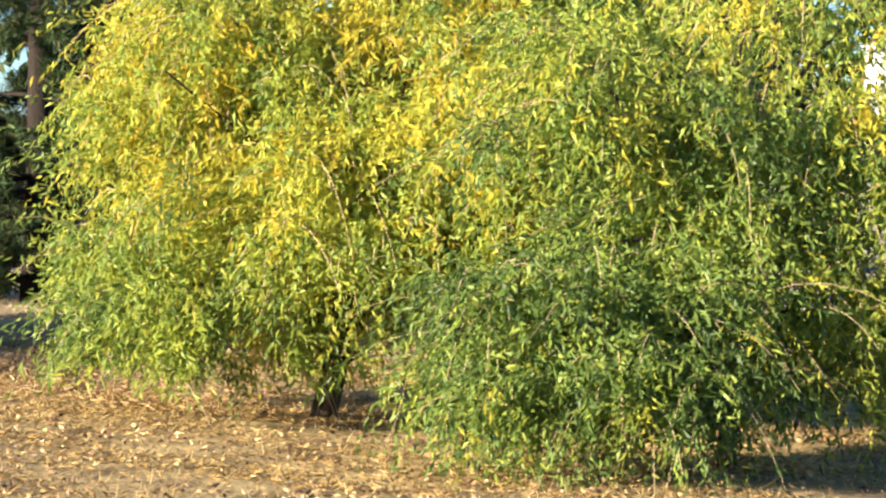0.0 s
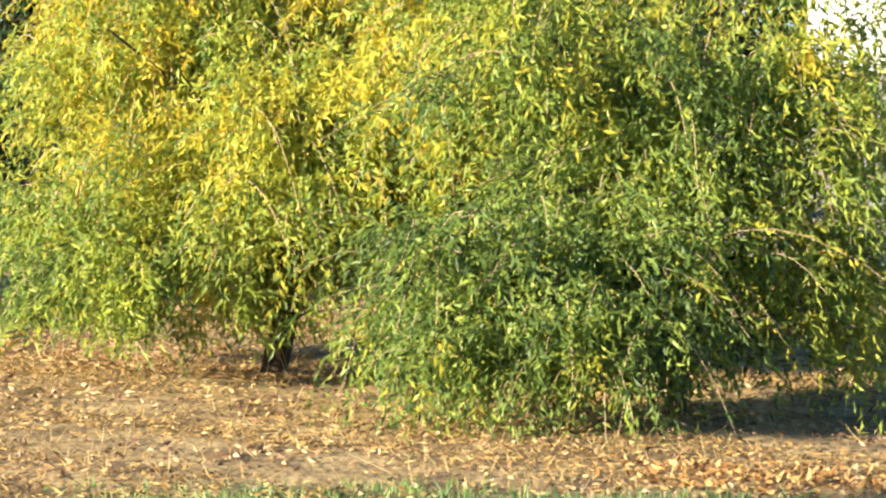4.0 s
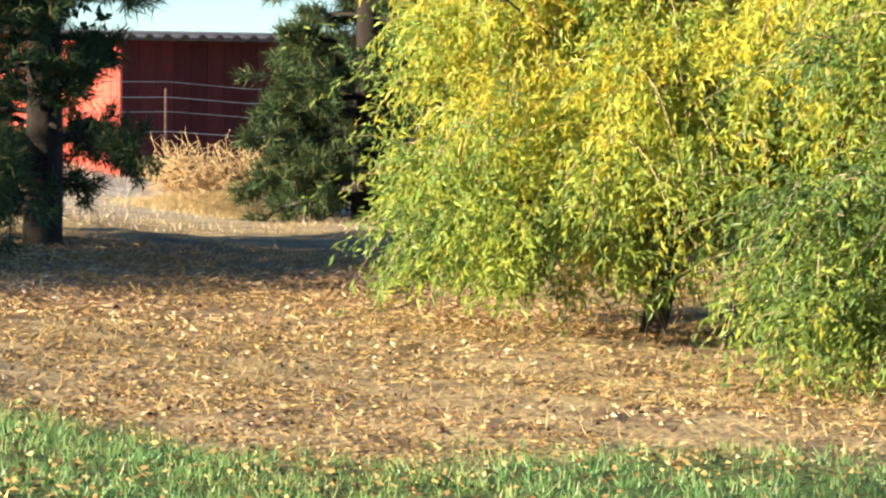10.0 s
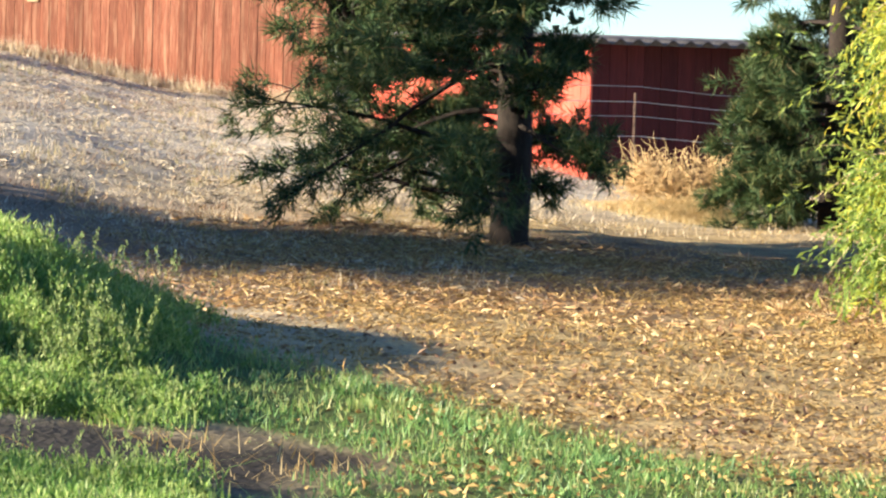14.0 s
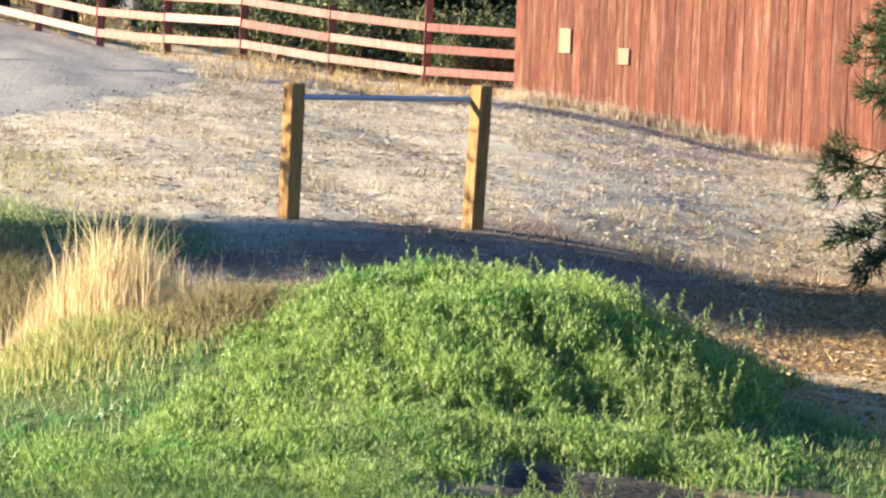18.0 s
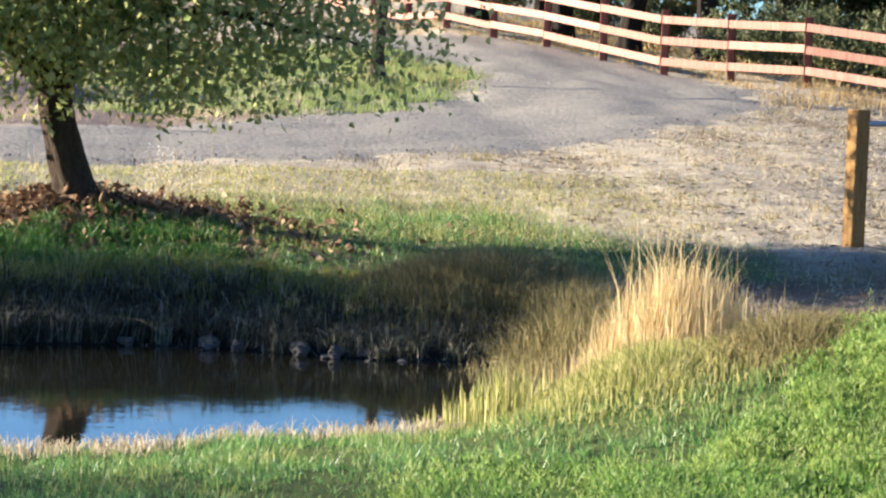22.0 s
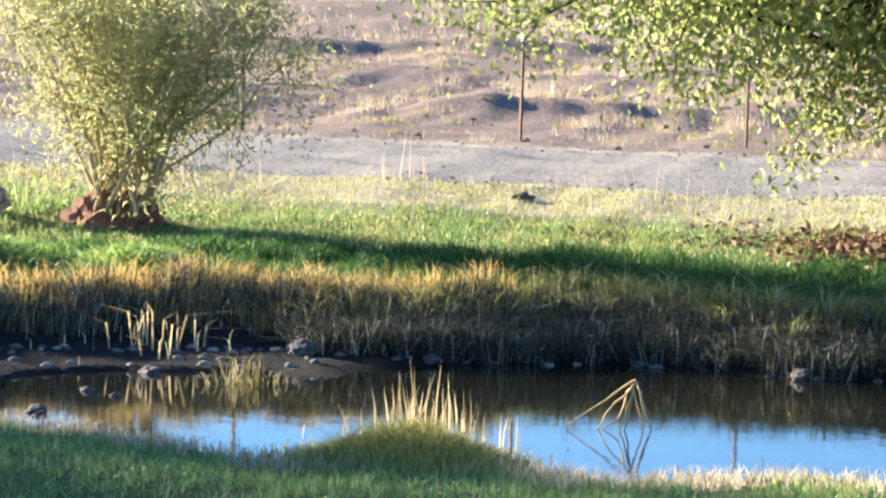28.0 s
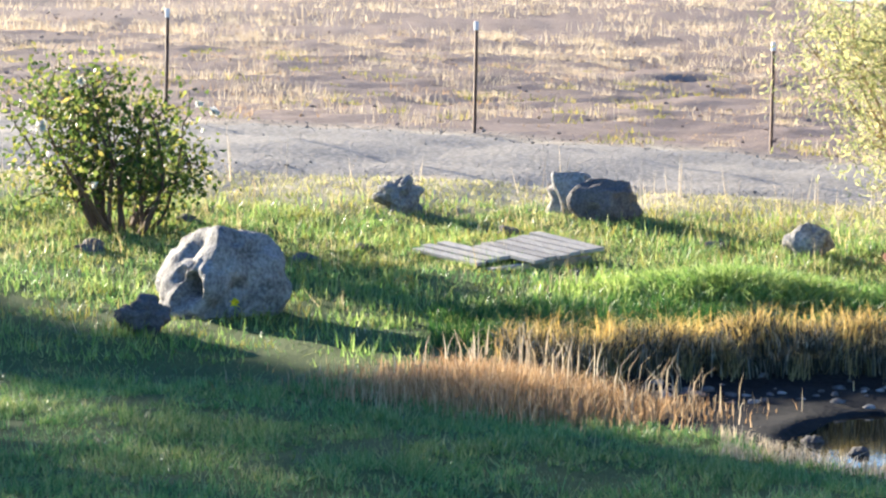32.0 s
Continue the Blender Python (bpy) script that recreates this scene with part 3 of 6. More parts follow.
def build_water():
    a = np.radians(np.linspace(36.5, 71.5, 60))
    d = np.linspace(13.6, 21.4, 24)
    A, D = np.meshgrid(a, d, indexing="ij")
    v = np.stack([-D * np.sin(A), D * np.cos(A), np.full(A.shape, WATER)], -1).reshape(-1, 3)
    i, j = np.meshgrid(np.arange(59), np.arange(23), indexing="ij")
    f = np.stack([i * 24 + j, i * 24 + j + 1, (i + 1) * 24 + j + 1, (i + 1) * 24 + j], -1).reshape(-1, 4)
    tagged(new("water", mesh_of("water", v, f, M_WATER, True)), "still dark pond water mirroring the sky", "water", kind="structure")


build_water()


# ---- trees ----
def limb(rng, start, direction, length, r0, r1, n=7, sag=0.0, jitter=0.12):
    p = [np.array(start, float)]
    d = unit(np.array(direction, float))
    for k in range(n):
        d = unit(d + rng.normal(size=3) * jitter + np.array([0, 0, -sag]))
        p.append(p[-1] + d * length / n)
    return np.array(p), np.linspace(r0, r1, n + 1)


def weeping(name, place, lobes, hue, label, seed, turn, trunk_r=0.08, trunk_h=1.3, leaf=(0.078, 0.019), hem=0.05):
    """A weeping tree: limbs out to lobes of crown, where sprays of narrow leaves arch over and hang.
    lobes: centre (3), radii (3), sprays, length of a spray. hue(x, y, z) gives how yellow a sprig is."""
    rng = np.random.default_rng(seed)
    root = thing(name, place, label, "tree", turn=turn)
    trunk, rr = limb(rng, (0, 0, -0.1), (0.1, 0, 1), trunk_h, trunk_r, trunk_r * 0.7, 6, 0, 0.08)
    put("trunk", mesh_of("trunk", *tube(trunk, rr, 12), M_BARK, True), root, "short dark forked trunk")
    pos, way, tw, tone = [], [], [], []
    for cx, cy, cz, rx, ry, rz, count, reach in lobes:
        d = unit(rng.normal(size=(count, 3)))
        d[:, 2] = np.where(d[:, 2] < -0.45, -d[:, 2], d[:, 2])
        c = np.array([cx, cy, cz]) + d * np.array([rx, ry, rz]) * (rng.uniform(0.3, 1, (count, 1)) ** 0.5)
        c = c[c[:, 2] > 0.3]
        for k in range(max(3, count // 24)):
            goal = c[rng.integers(len(c))]
            s = trunk[rng.integers(2, 7)]
            e = goal - s
            p, r = limb(rng, s, e + np.array([0, 0, 0.35 * np.linalg.norm(e)]), np.linalg.norm(e) * 1.05, 0.026, 0.006, 8, 0.045, 0.07)
            put("limb", mesh_of("limb", *tube(p, r, 6), M_BARK, True), root)
        for o in c:
            m = rng.integers(8, 13)
            out = unit(np.array([o[0] - cx * 0.6, o[1] - cy * 0.6, 0.0])) * 0.5 + np.array([0, 0, 0.3]) + rng.normal(size=3) * 0.3
            L = reach * rng.uniform(0.45, 1.1, (m, 1, 1))
            d0 = (out + rng.normal(size=(m, 3)) * 0.5)[:, None]
            k = np.linspace(0.06, 1, 14)[None, :, None]
            st = (o + rng.normal(size=(m, 3)) * 0.07)[:, None]
            drop = np.array([0, 0, -1.0])
            q = st + d0 * L * k * 0.7 + drop * L * 0.75 * k ** 2
            pos.append((q + rng.normal(size=q.shape) * 0.012).reshape(-1, 3))
            way.append(np.broadcast_to(unit(d0 * 0.5 + drop * (0.5 + 0.8 * k)), q.shape).reshape(-1, 3))
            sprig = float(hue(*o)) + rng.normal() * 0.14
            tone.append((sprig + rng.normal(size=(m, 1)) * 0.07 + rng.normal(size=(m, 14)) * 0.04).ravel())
            for b in range(2):
                tw.append(tube(q[b, ::3], [0.004, 0.0035, 0.003, 0.0025, 0.002], 3))
    pos, way, tone = np.vstack(pos), np.vstack(way), np.concatenate(tone)
    ok = pos[:, 2] > hem + 0.1 * wob(pos[:, 0], pos[:, 1], 4.0) + 0.08
    pos, way, tone = pos[ok], way[ok], tone[ok]
    v, f = leaf_quads(pos, way * 0.75 + rng.normal(size=pos.shape) * 0.5, leaf[0], leaf[1], rng)
    me = mesh_of("crown", v, f, M_WILLOW)
    me.attributes.new("tone", "FLOAT", "POINT").data.foreach_set("value", np.repeat(np.clip(tone, 0, 1), 4).astype(np.float32))
    tagged(put("crown", me, root), kind="stuff")
    tagged(put("twig_tangle", mesh_of("twig_tangle", *join_tubes(tw), M_STEM, True), root, "thin hanging tan twigs"), kind="stuff")
    return root


def leafy_tree(name, place, label, seed, trunk_len, trunk_r, crown, leaf_mat, leaves, leaf=(0.085, 0.05), lean=(0.1, 0, 1), bark=None, limbs=14, clump=0.5, category="tree", droop=0.0, low=-0.55, group="", floor=None, turn=0.0, shift=(0, 0), slope=0.0, tight=False, fill=0):
    """A broad-leaved tree: tapered trunk, limbs with twigs, and clumps of leaves round the twig ends. crown: centre z, radius x, y, z."""
    rng = np.random.default_rng(seed)
    root = thing(name, place, label, category, group)
    bark = bark or M_BARK
    trunk, rr = limb(rng, (0, 0, -0.12), lean, trunk_len, trunk_r, trunk_r * 0.68, 8, 0, 0.004 if tight else 0.05)
    rr[0] *= 1.45
    rr[1] *= 1.15
    if tight:
        tv, tf = tube(trunk, rr, 12)
    else:
        k = np.linspace(0, len(trunk) - 1, 34)
        fine = np.stack([np.interp(k, np.arange(len(trunk)), trunk[:, c]) for c in range(3)], -1)
        tv, tf = tube(fine, np.interp(k, np.arange(len(rr)), rr), 26)
        axis = np.repeat(fine, 26, 0)
        th = np.tile(np.arange(26) * 2 * np.pi / 26, 34)
        hz = axis[:, 2]
        tv = axis + (tv - axis) * (1 + 0.07 * np.sin(9 * th + 2.5 * np.sin(hz * 3)) + 0.06 * np.sin(5 * th + hz * 4) + 0.22 * np.exp(-((hz - hz.min()) / 0.22)) * np.cos(3 * th + 1))[:, None]
    put("trunk", mesh_of("trunk", tv, tf, bark, True), root, "furrowed bark trunk flaring at the foot")
    cz, rx, ry, rz = crown
    cen = np.array([trunk[-1][0] + shift[0], trunk[-1][1] + shift[1], cz])
    ct, st = math.cos(radians(turn)), math.sin(radians(turn))
    ends = []
    for k in range(limbs):
        th = k * 2.399 + rng.uniform(-0.4, 0.4)
        ph = rng.uniform(low, 0.95)
        gx, gy = math.cos(th) * rx, math.sin(th) * ry
        goal = cen + np.array([gx * ct - gy * st, gx * st + gy * ct, ph * rz - slope * math.cos(th)]) * rng.uniform(0.7, 1.0)
        s = trunk[rng.integers(6, 9)]
        d = goal - s
        p, r = limb(rng, s, d * 0.6 + np.array([0, 0, 0.5 * np.linalg.norm(d)]), np.linalg.norm(d) * 1.1, trunk_r * 0.3, 0.012, 9, 0.09, 0.08)
        if fill and (((p[-1] - cen)[:2]) ** 2).sum() > 3.1 ** 2:
            continue
        tubes = [tube(p, r, 6)]
        for q in range(7):
            a = p[rng.integers(4, 10)]
            p2, r2 = limb(rng, a, rng.normal(size=3) + d * 0.25, rng.uniform(0.4, 1.0) * max(rx, 1) * 0.4, 0.014, 0.004, 5, 0.06 + droop * 0.1, 0.2)
            if floor is None or p2[:, 2].min() > floor:
                tubes.append(tube(p2, r2, 4))
            ends.extend([p2[2], p2[3], p2[5], p2[4]])
        ends.extend([p[6], p[7], p[9]])
        put("limb", mesh_of("limb", *join_tubes(tubes), bark, True), root)
    for k in range(fill):
        w = unit(rng.normal(size=3)) * rng.uniform(0.3, 1.0) ** 0.5
        gx, gy = w[0] * rx, w[1] * ry
        ends.append(cen + np.array([gx * ct - gy * st, gx * st + gy * ct, w[2] * rz - slope * w[0]]))
    ends = np.array(ends)
    i = rng.integers(0, len(ends), leaves)
    pos = ends[i] + rng.normal(size=(leaves, 3)) * clump * np.array([0.5, 0.5, 0.36])
    if tight:
        pos = pos[(((pos - cen) / np.array([rx, ry, rz])) ** 2).sum(1) < 1 + 0.25 * wob(pos[:, 1] * 1.0, pos[:, 2] * 1.0, 1.7)]
    if floor is not None:
        pos = pos[pos[:, 2] > floor + 0.2 * wob(pos[:, 0], pos[:, 1], 2.6)]
    d = rng.normal(size=pos.shape) + np.array([0, 0, -0.5 - droop])
    v, f = leaf_quads(pos, d, leaf[0], leaf[1], rng)
    tagged(put("crown", mesh_of("crown", v, f, leaf_mat), root), kind="stuff")
    return root


def pine(name, place, label, seed, tall, r_trunk, radius, low, tufts, needle=0.16, per=26):
    """A conifer: straight trunk, whorls of drooping boughs, and tufts of needles along them."""
    rng = np.random.default_rng(seed)
    root = thing(name, place, label, "tree")
    tz = np.linspace(-0.1, tall, 10)
    tr = np.stack([0.03 * np.sin(tz), 0.02 * np.cos(tz * 1.3), tz], -1)
    put("trunk", mesh_of("trunk", *tube(tr, np.linspace(r_trunk * 1.1, r_trunk * 0.25, 10), 14), M_PINEBARK, True), root, "straight dark scaly trunk")
    pts, dirs = [], []
    z = low
    while z < tall * 0.97:
        for k in range(rng.integers(5, 9) if radius > 2 else rng.integers(3, 6)):
            th = rng.uniform(0, 2 * np.pi)
            L = radius * (1 - 0.75 * (z - low) / (tall - low)) * rng.uniform(0.55, 1.1)
            facing = math.cos(th) * 0.96 + math.sin(th) * 0.27
            if radius > 2 and facing > 0.1 and z < 2.6 and rng.random() < 0.78:
                continue
            if z < low + 0.5:
                L *= 0.85
            if radius > 2:
                L *= 0.78 - 0.22 * facing - (0.3 * max(0.0, facing) if z < 2.0 else 0)
            if radius > 2 and L < 0.75 and z < 3:
                continue
            p, r = limb(rng, (0, 0, z), (math.cos(th), math.sin(th), rng.uniform(-0.15, 0.25)), L, 0.03, 0.008, 8, -0.02 if rng.random() < 0.5 else 0.03, 0.1)
            tubes = [tube(p, r, 4)]
            for q in range(rng.integers(12, 19)):
                a = p[rng.integers(4, 9)]
                p2, r2 = limb(rng, a, unit(p[-1] - p[0]) + rng.normal(size=3) * 0.5, L * rng.uniform(0.12, 0.32), 0.008, 0.003, 4, -0.05, 0.15)
                tubes.append(tube(p2, r2, 3))
                for m in (2, 3, 4, 4):
                    pts.append(p2[m])
                    dirs.append(p2[m] - p2[m - 1])
            put("bough", mesh_of("bough", *join_tubes(tubes), M_PINEBARK, True), root)
        z += rng.uniform(0.1, 0.22)
    pts, dirs = np.array(pts), unit(np.array(dirs))
    i = np.repeat(rng.permutation(len(pts))[:tufts], per)
    pos = pts[i] + rng.normal(size=(len(i), 3)) * 0.03
    d = dirs[i] * 0.8 + unit(rng.normal(size=(len(i), 3))) * 0.9
    v, f = needles(pos, d, needle, 0.0135, rng)
    tagged(put("needle_tuft", mesh_of("needle_tuft", v, f, M_NEEDLE), root, "tufts of long dark green needles"), kind="stuff")
    return root


# tone rises with height, falls to the right and at the left edge
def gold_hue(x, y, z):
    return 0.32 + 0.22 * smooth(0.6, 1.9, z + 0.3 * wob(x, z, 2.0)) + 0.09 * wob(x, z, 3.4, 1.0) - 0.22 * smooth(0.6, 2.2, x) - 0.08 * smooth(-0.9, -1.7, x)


# tone rises with height and towards the right
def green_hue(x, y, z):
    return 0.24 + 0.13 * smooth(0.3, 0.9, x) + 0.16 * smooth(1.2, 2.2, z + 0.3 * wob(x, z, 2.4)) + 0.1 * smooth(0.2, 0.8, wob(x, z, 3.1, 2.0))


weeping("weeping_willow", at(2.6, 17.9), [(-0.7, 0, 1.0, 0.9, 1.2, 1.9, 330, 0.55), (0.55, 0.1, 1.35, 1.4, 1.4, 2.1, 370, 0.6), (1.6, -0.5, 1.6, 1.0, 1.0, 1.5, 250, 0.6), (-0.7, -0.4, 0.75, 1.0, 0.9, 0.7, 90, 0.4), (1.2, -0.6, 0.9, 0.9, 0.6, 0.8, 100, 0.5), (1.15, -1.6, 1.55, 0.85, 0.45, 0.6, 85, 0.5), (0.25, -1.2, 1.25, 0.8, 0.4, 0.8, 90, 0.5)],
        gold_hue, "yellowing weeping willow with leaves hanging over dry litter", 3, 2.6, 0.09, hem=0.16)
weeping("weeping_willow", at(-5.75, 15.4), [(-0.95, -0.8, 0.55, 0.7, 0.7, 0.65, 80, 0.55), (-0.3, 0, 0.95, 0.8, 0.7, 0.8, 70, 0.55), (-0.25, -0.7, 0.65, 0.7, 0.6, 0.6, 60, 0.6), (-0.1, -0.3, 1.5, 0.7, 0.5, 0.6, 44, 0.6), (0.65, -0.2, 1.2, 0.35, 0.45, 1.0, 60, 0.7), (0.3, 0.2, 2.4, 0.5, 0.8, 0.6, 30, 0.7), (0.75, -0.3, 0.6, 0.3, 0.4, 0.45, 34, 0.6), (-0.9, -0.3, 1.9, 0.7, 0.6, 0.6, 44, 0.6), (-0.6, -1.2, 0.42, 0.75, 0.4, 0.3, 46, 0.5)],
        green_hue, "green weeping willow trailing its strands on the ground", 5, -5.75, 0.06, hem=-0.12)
weeping("weeping_willow", at(-11.6, 16.6), [(-0.4, 0, 2.3, 0.8, 0.7, 0.8, 34, 0.8), (-0.5, 0, 1.4, 0.45, 0.4, 0.6, 18, 0.7)],
        green_hue, "thin straggling willow with open hanging strands", 8, -10.6, 0.025)
pine("pine_tree", at(15.0, 24.3), "dark ponderosa pine with bare lower boughs", 11, 7.5, 0.16, 2.5, 0.45, 27000, 0.16, 22)
pine("pine_tree", at(8.4, 30.0), "dense dark pine standing behind the willow", 12, 8.0, 0.16, 1.5, 0.1, 12000, 0.17, 20)
shade = leafy_tree("shade_tree", at(47.3, 25.0), "leaning tree with a broad dusty green crown by the pond", 21, 1.3, 0.19, (2.1, 3.7, 1.4, 1.2), M_ELM, 44000, (0.088, 0.05), lean=(-0.2, -0.21, 1), limbs=32, clump=0.6, droop=0.5, low=-0.8, floor=0.74, fill=210, turn=47, shift=(0.6, -1.2), slope=0.4)


def low_spray():
    rng = np.random.default_rng(24)
    o = shade.location
    for az, d, z in ((50.9, 24.4, 0.95), (51.4, 24.2, 0.75), (50.3, 24.6, 0.9), (45.4, 24.6, 1.05), (44.6, 24.8, 1.15)):
        e = np.array(at(az, d, z) - o)
        s = np.array([e[0] * 0.45, e[1] * 0.45, 1.75])
        k = np.linspace(0, 1, 9)[:, None]
        p = s * (1 - k) + e * k + np.array([0, 0, 0.35]) * k * (1 - k) * 2 + rng.normal(size=(9, 3)) * 0.03
        branch = put("low_branch", mesh_of("low_branch", *tube(p, np.linspace(0.012, 0.003, 9), 5), M_BARK, True), shade)
        pts = p[rng.integers(4, 9, 130)] + rng.normal(size=(130, 3)) * np.array([0.14, 0.14, 0.12])
        v, f = leaf_quads(pts, rng.normal(size=pts.shape) + np.array([0, 0, -0.8]), 0.085, 0.05, rng)
        tagged(put("leaf_spray", mesh_of("leaf_spray", v, f, M_ELM), branch), kind="stuff")


low_spray()
leafy_tree("young_tree", at(41.3, 47.0), "thin-trunked tree in rough grass inside the bend of the drive", 22, 2.6, 0.12, (2.7, 1.0, 1.0, 0.8), M_ELM, 2600, limbs=9, low=-0.8)


def stem_bush(name, place, label, seed, stems, tall, spread, mat, leaves, leaf, base=0.3, thick=0.034, kink=0.13, lowest=4, wood=None):
    rng = np.random.default_rng(seed)
    root = thing(name, place, label, "shrub")
    pts = []
    for k in range(stems):
        th, o = rng.uniform(0, 2 * np.pi), rng.uniform(0.2, 1)
        s = np.array([math.cos(th), math.sin(th), 0]) * base * o
        p, r = limb(rng, s + np.array([0, 0, -0.05]), s * spread + np.array([0, 0, 1]), tall * rng.uniform(0.65, 1.1), thick * rng.uniform(0.6, 1.1), 0.006, 10, -0.02, kink)
        tubes = [tube(p, r, 6)]
        for q in range(7):
            a = p[rng.integers(lowest, 11)]
            p2, r2 = limb(rng, a, rng.normal(size=3) * 0.7 + np.array([0, 0, 0.5]) + s, tall * rng.uniform(0.15, 0.35), 0.008, 0.003, 5, 0.06, 0.15)
            tubes.append(tube(p2, r2, 3))
            pts.extend(p2[1:])
        put("stem", mesh_of("stem", *join_tubes(tubes), wood or M_STEM, True), root)
    pts = np.array(pts)
    i = rng.integers(0, len(pts), leaves)
    pos = pts[i] + rng.normal(size=(leaves, 3)) * 0.13
    v, f = leaf_quads(pos, rng.normal(size=pos.shape) + np.array([0, 0, -0.4]), leaf[0], leaf[1], rng)
    tagged(put("leaf_mass", mesh_of("leaf_mass", v, f, mat), root), kind="stuff")
    return root


willow_shrub = stem_bush("willow_shrub", at(64.7, 26.0), "many-stemmed silvery willow shrub on the grassy bank", 31, 40, 3.2, 0.5, M_PALEWILLOW, 30000, (0.085, 0.019), 0.34, 0.028, 0.18, 4)


def shrub_stump():
    bm = bmesh.new()
    bmesh.ops.create_icosphere(bm, subdivisions=4, radius=0.42)
    for v in bm.verts:
        k = 1 + 0.35 * noise.fractal(v.co * 4.0, 0.9, 2.0, 4)
        v.co = Vector((v.co.x * k, v.co.y * k, v.co.z * 0.8 * k))
    part("stump", bm, M_STUMP, willow_shrub, "gnarled reddish stump")


M_STUMP = plain("red_brown_stump", (0.08, 0.035, 0.022), (0.28, 0.13, 0.08), 7.0, 0.9, rel=0.03)
shrub_stump()
rose = stem_bush("rose_bush", at(81.3, 26.2), "leggy green rose bush with a few white blooms", 32, 20, 1.5, 2.9, M_ROSE, 4000, (0.07, 0.05), 0.27, wood=M_MAROONWOOD)


# ---- rocks ----
def rock(name, place, size, mat, label, seed, turn=0.0, rough=0.22, category="boulder", group="", hollows=(), size_level=4, planes=()):
    rng = np.random.default_rng(seed)
    bm = bmesh.new()
    bmesh.ops.create_icosphere(bm, subdivisions=size_level, radius=0.5)
    cuts = [(unit(rng.normal(size=3)), rng.uniform(0.28, 0.44)) for _ in range(3 if planes else 9)] + [(unit(np.array(n, float)), h) for n, h in planes]
    off = Vector(rng.uniform(0, 50, 3))
    for v in bm.verts:
        p = np.array(v.co)
        for n, h in cuts:
            e = p @ n - h
            if e > 0:
                p = p - n * e * 0.85
        q = Vector(p)
        q += q.normalized() * (noise.fractal(q * 3.2 + off, 0.9, 2.0, 5) * rough * 0.30 - max(0.0, noise.noise(q * 4.5 + off * 2) - 0.12) * rough * 0.9)
        for hd, deep, wide in hollows:
            q -= Vector(hd).normalized() * deep * math.exp(-((q.normalized() - Vector(hd).normalized()).length / wide) ** 4)
        v.co = (q.x * size[0], q.y * size[1], q.z * size[2])
    me = bpy.data.meshes.new(name)
    bm.to_mesh(me)
    bm.free()
    me.materials.append(mat)
    me.polygons.foreach_set("use_smooth", np.ones(len(me.polygons), bool))
    ob = new(name, me)
    ob.matrix_world = Matrix.Translation(Vector(place) + Vector((0, 0, size[2] * 0.3))) @ pose(0, 0, 0, 0, 0, turn)
    return tagged(ob, label, category, group)


rock("boulder", at(79.3, 22.0), (1.1, 1.12, 0.96), M_ROCK, "big pale grey boulder with hollows on the lawn", 1, 0, 0.2, planes=(((0.19, -0.90, 0.40), 0.27), ((0.85, 0.45, 0.10), 0.33), ((-0.1, 0.1, 1.0), 0.40)),
     hollows=(((0.30, -0.95, 0.12), 0.30, 0.17), ((0.72, -0.66, -0.10), 0.36, 0.22), ((0.58, -0.72, 0.36), 0.16, 0.13)), size_level=5)
rock("boulder", at(75.7, 28.0), (0.46, 0.5, 0.5), M_ROCK, "small craggy mottled boulder near the drive", 2, 0, 0.4, size_level=5)
rock("boulder", at(71.4, 27.9), (0.6, 0.86, 0.54), M_DARKROCK, "smooth dark boulder in front of another", 3)
rock("boulder", at(72.15, 28.3), (0.5, 0.6, 0.6), M_ROCK, "pale boulder half hidden by a dark one", 4, 0, 0.4)
rock("boulder", at(67.3, 26.2), (0.4, 0.5, 0.42), M_ROCK, "low wedge of pale rock in green grass", 6)
rock("boulder", at(80.9, 20.8), (0.4, 0.5, 0.34), M_DARKROCK, "small dark lump of rock beside the big boulder", 7, 0, 0.6)


for az, d, s in ((81.9, 25.2, 0.28), (77.6, 25.0, 0.2), (80.0, 26.8, 0.2), (76.4, 25.6, 0.16), (73.4, 26.7, 0.2), (72.0, 24.6, 0.18), (69.2, 26.4, 0.18)):
    rock("rock", at(az, d, -0.03), (s, s * 1.3, s * 0.7), M_DARKROCK, "small dark rock lying in the grass", 20 + int(az * 7), az * 5, 0.5, "rock", "small rocks in the grass", size_level=3)
rock("rock", at(56.4, 28.9, -0.02), (0.14, 0.3, 0.12), M_DARKROCK, "flat dark clod at the edge of the drive", 19, 0, 0.5, "rock", size_level=3)


# ---- hitching rail, fences, buildings ----
def hitching_rail():
    a, b = at(31.5, 24.2), at(27.7, 24.5)
    root = thing("hitching_rail", a, "hitching rail of two squared timber posts and a steel pipe", "hitching rail")
    way = b - a
    turn = -17
    for k, p in enumerate((Vector((0, 0, 0)), way)):
        bm = box_bm(0.145, 0.145, 1.36, None, 0.012)
        bmesh.ops.transform(bm, matrix=Matrix.Translation(p + Vector((0, 0, (0.49, 0.575)[k]))) @ pose(0, 0, 0, 0, (1.0, 2.4)[k], turn), verts=bm.verts[:])
        part("post", bm, M_POST, root)
    v, f = tube([(0.03, 0, 1.05), (*(way.xy * 0.5), 1.09 + way.z / 2), (way.x, way.y, 1.13 + way.z)], [0.026] * 3, 10)
    put("pipe", mesh_of("pipe", v, f, M_PIPE, True), root, "grey steel crossbar")


hitching_rail()


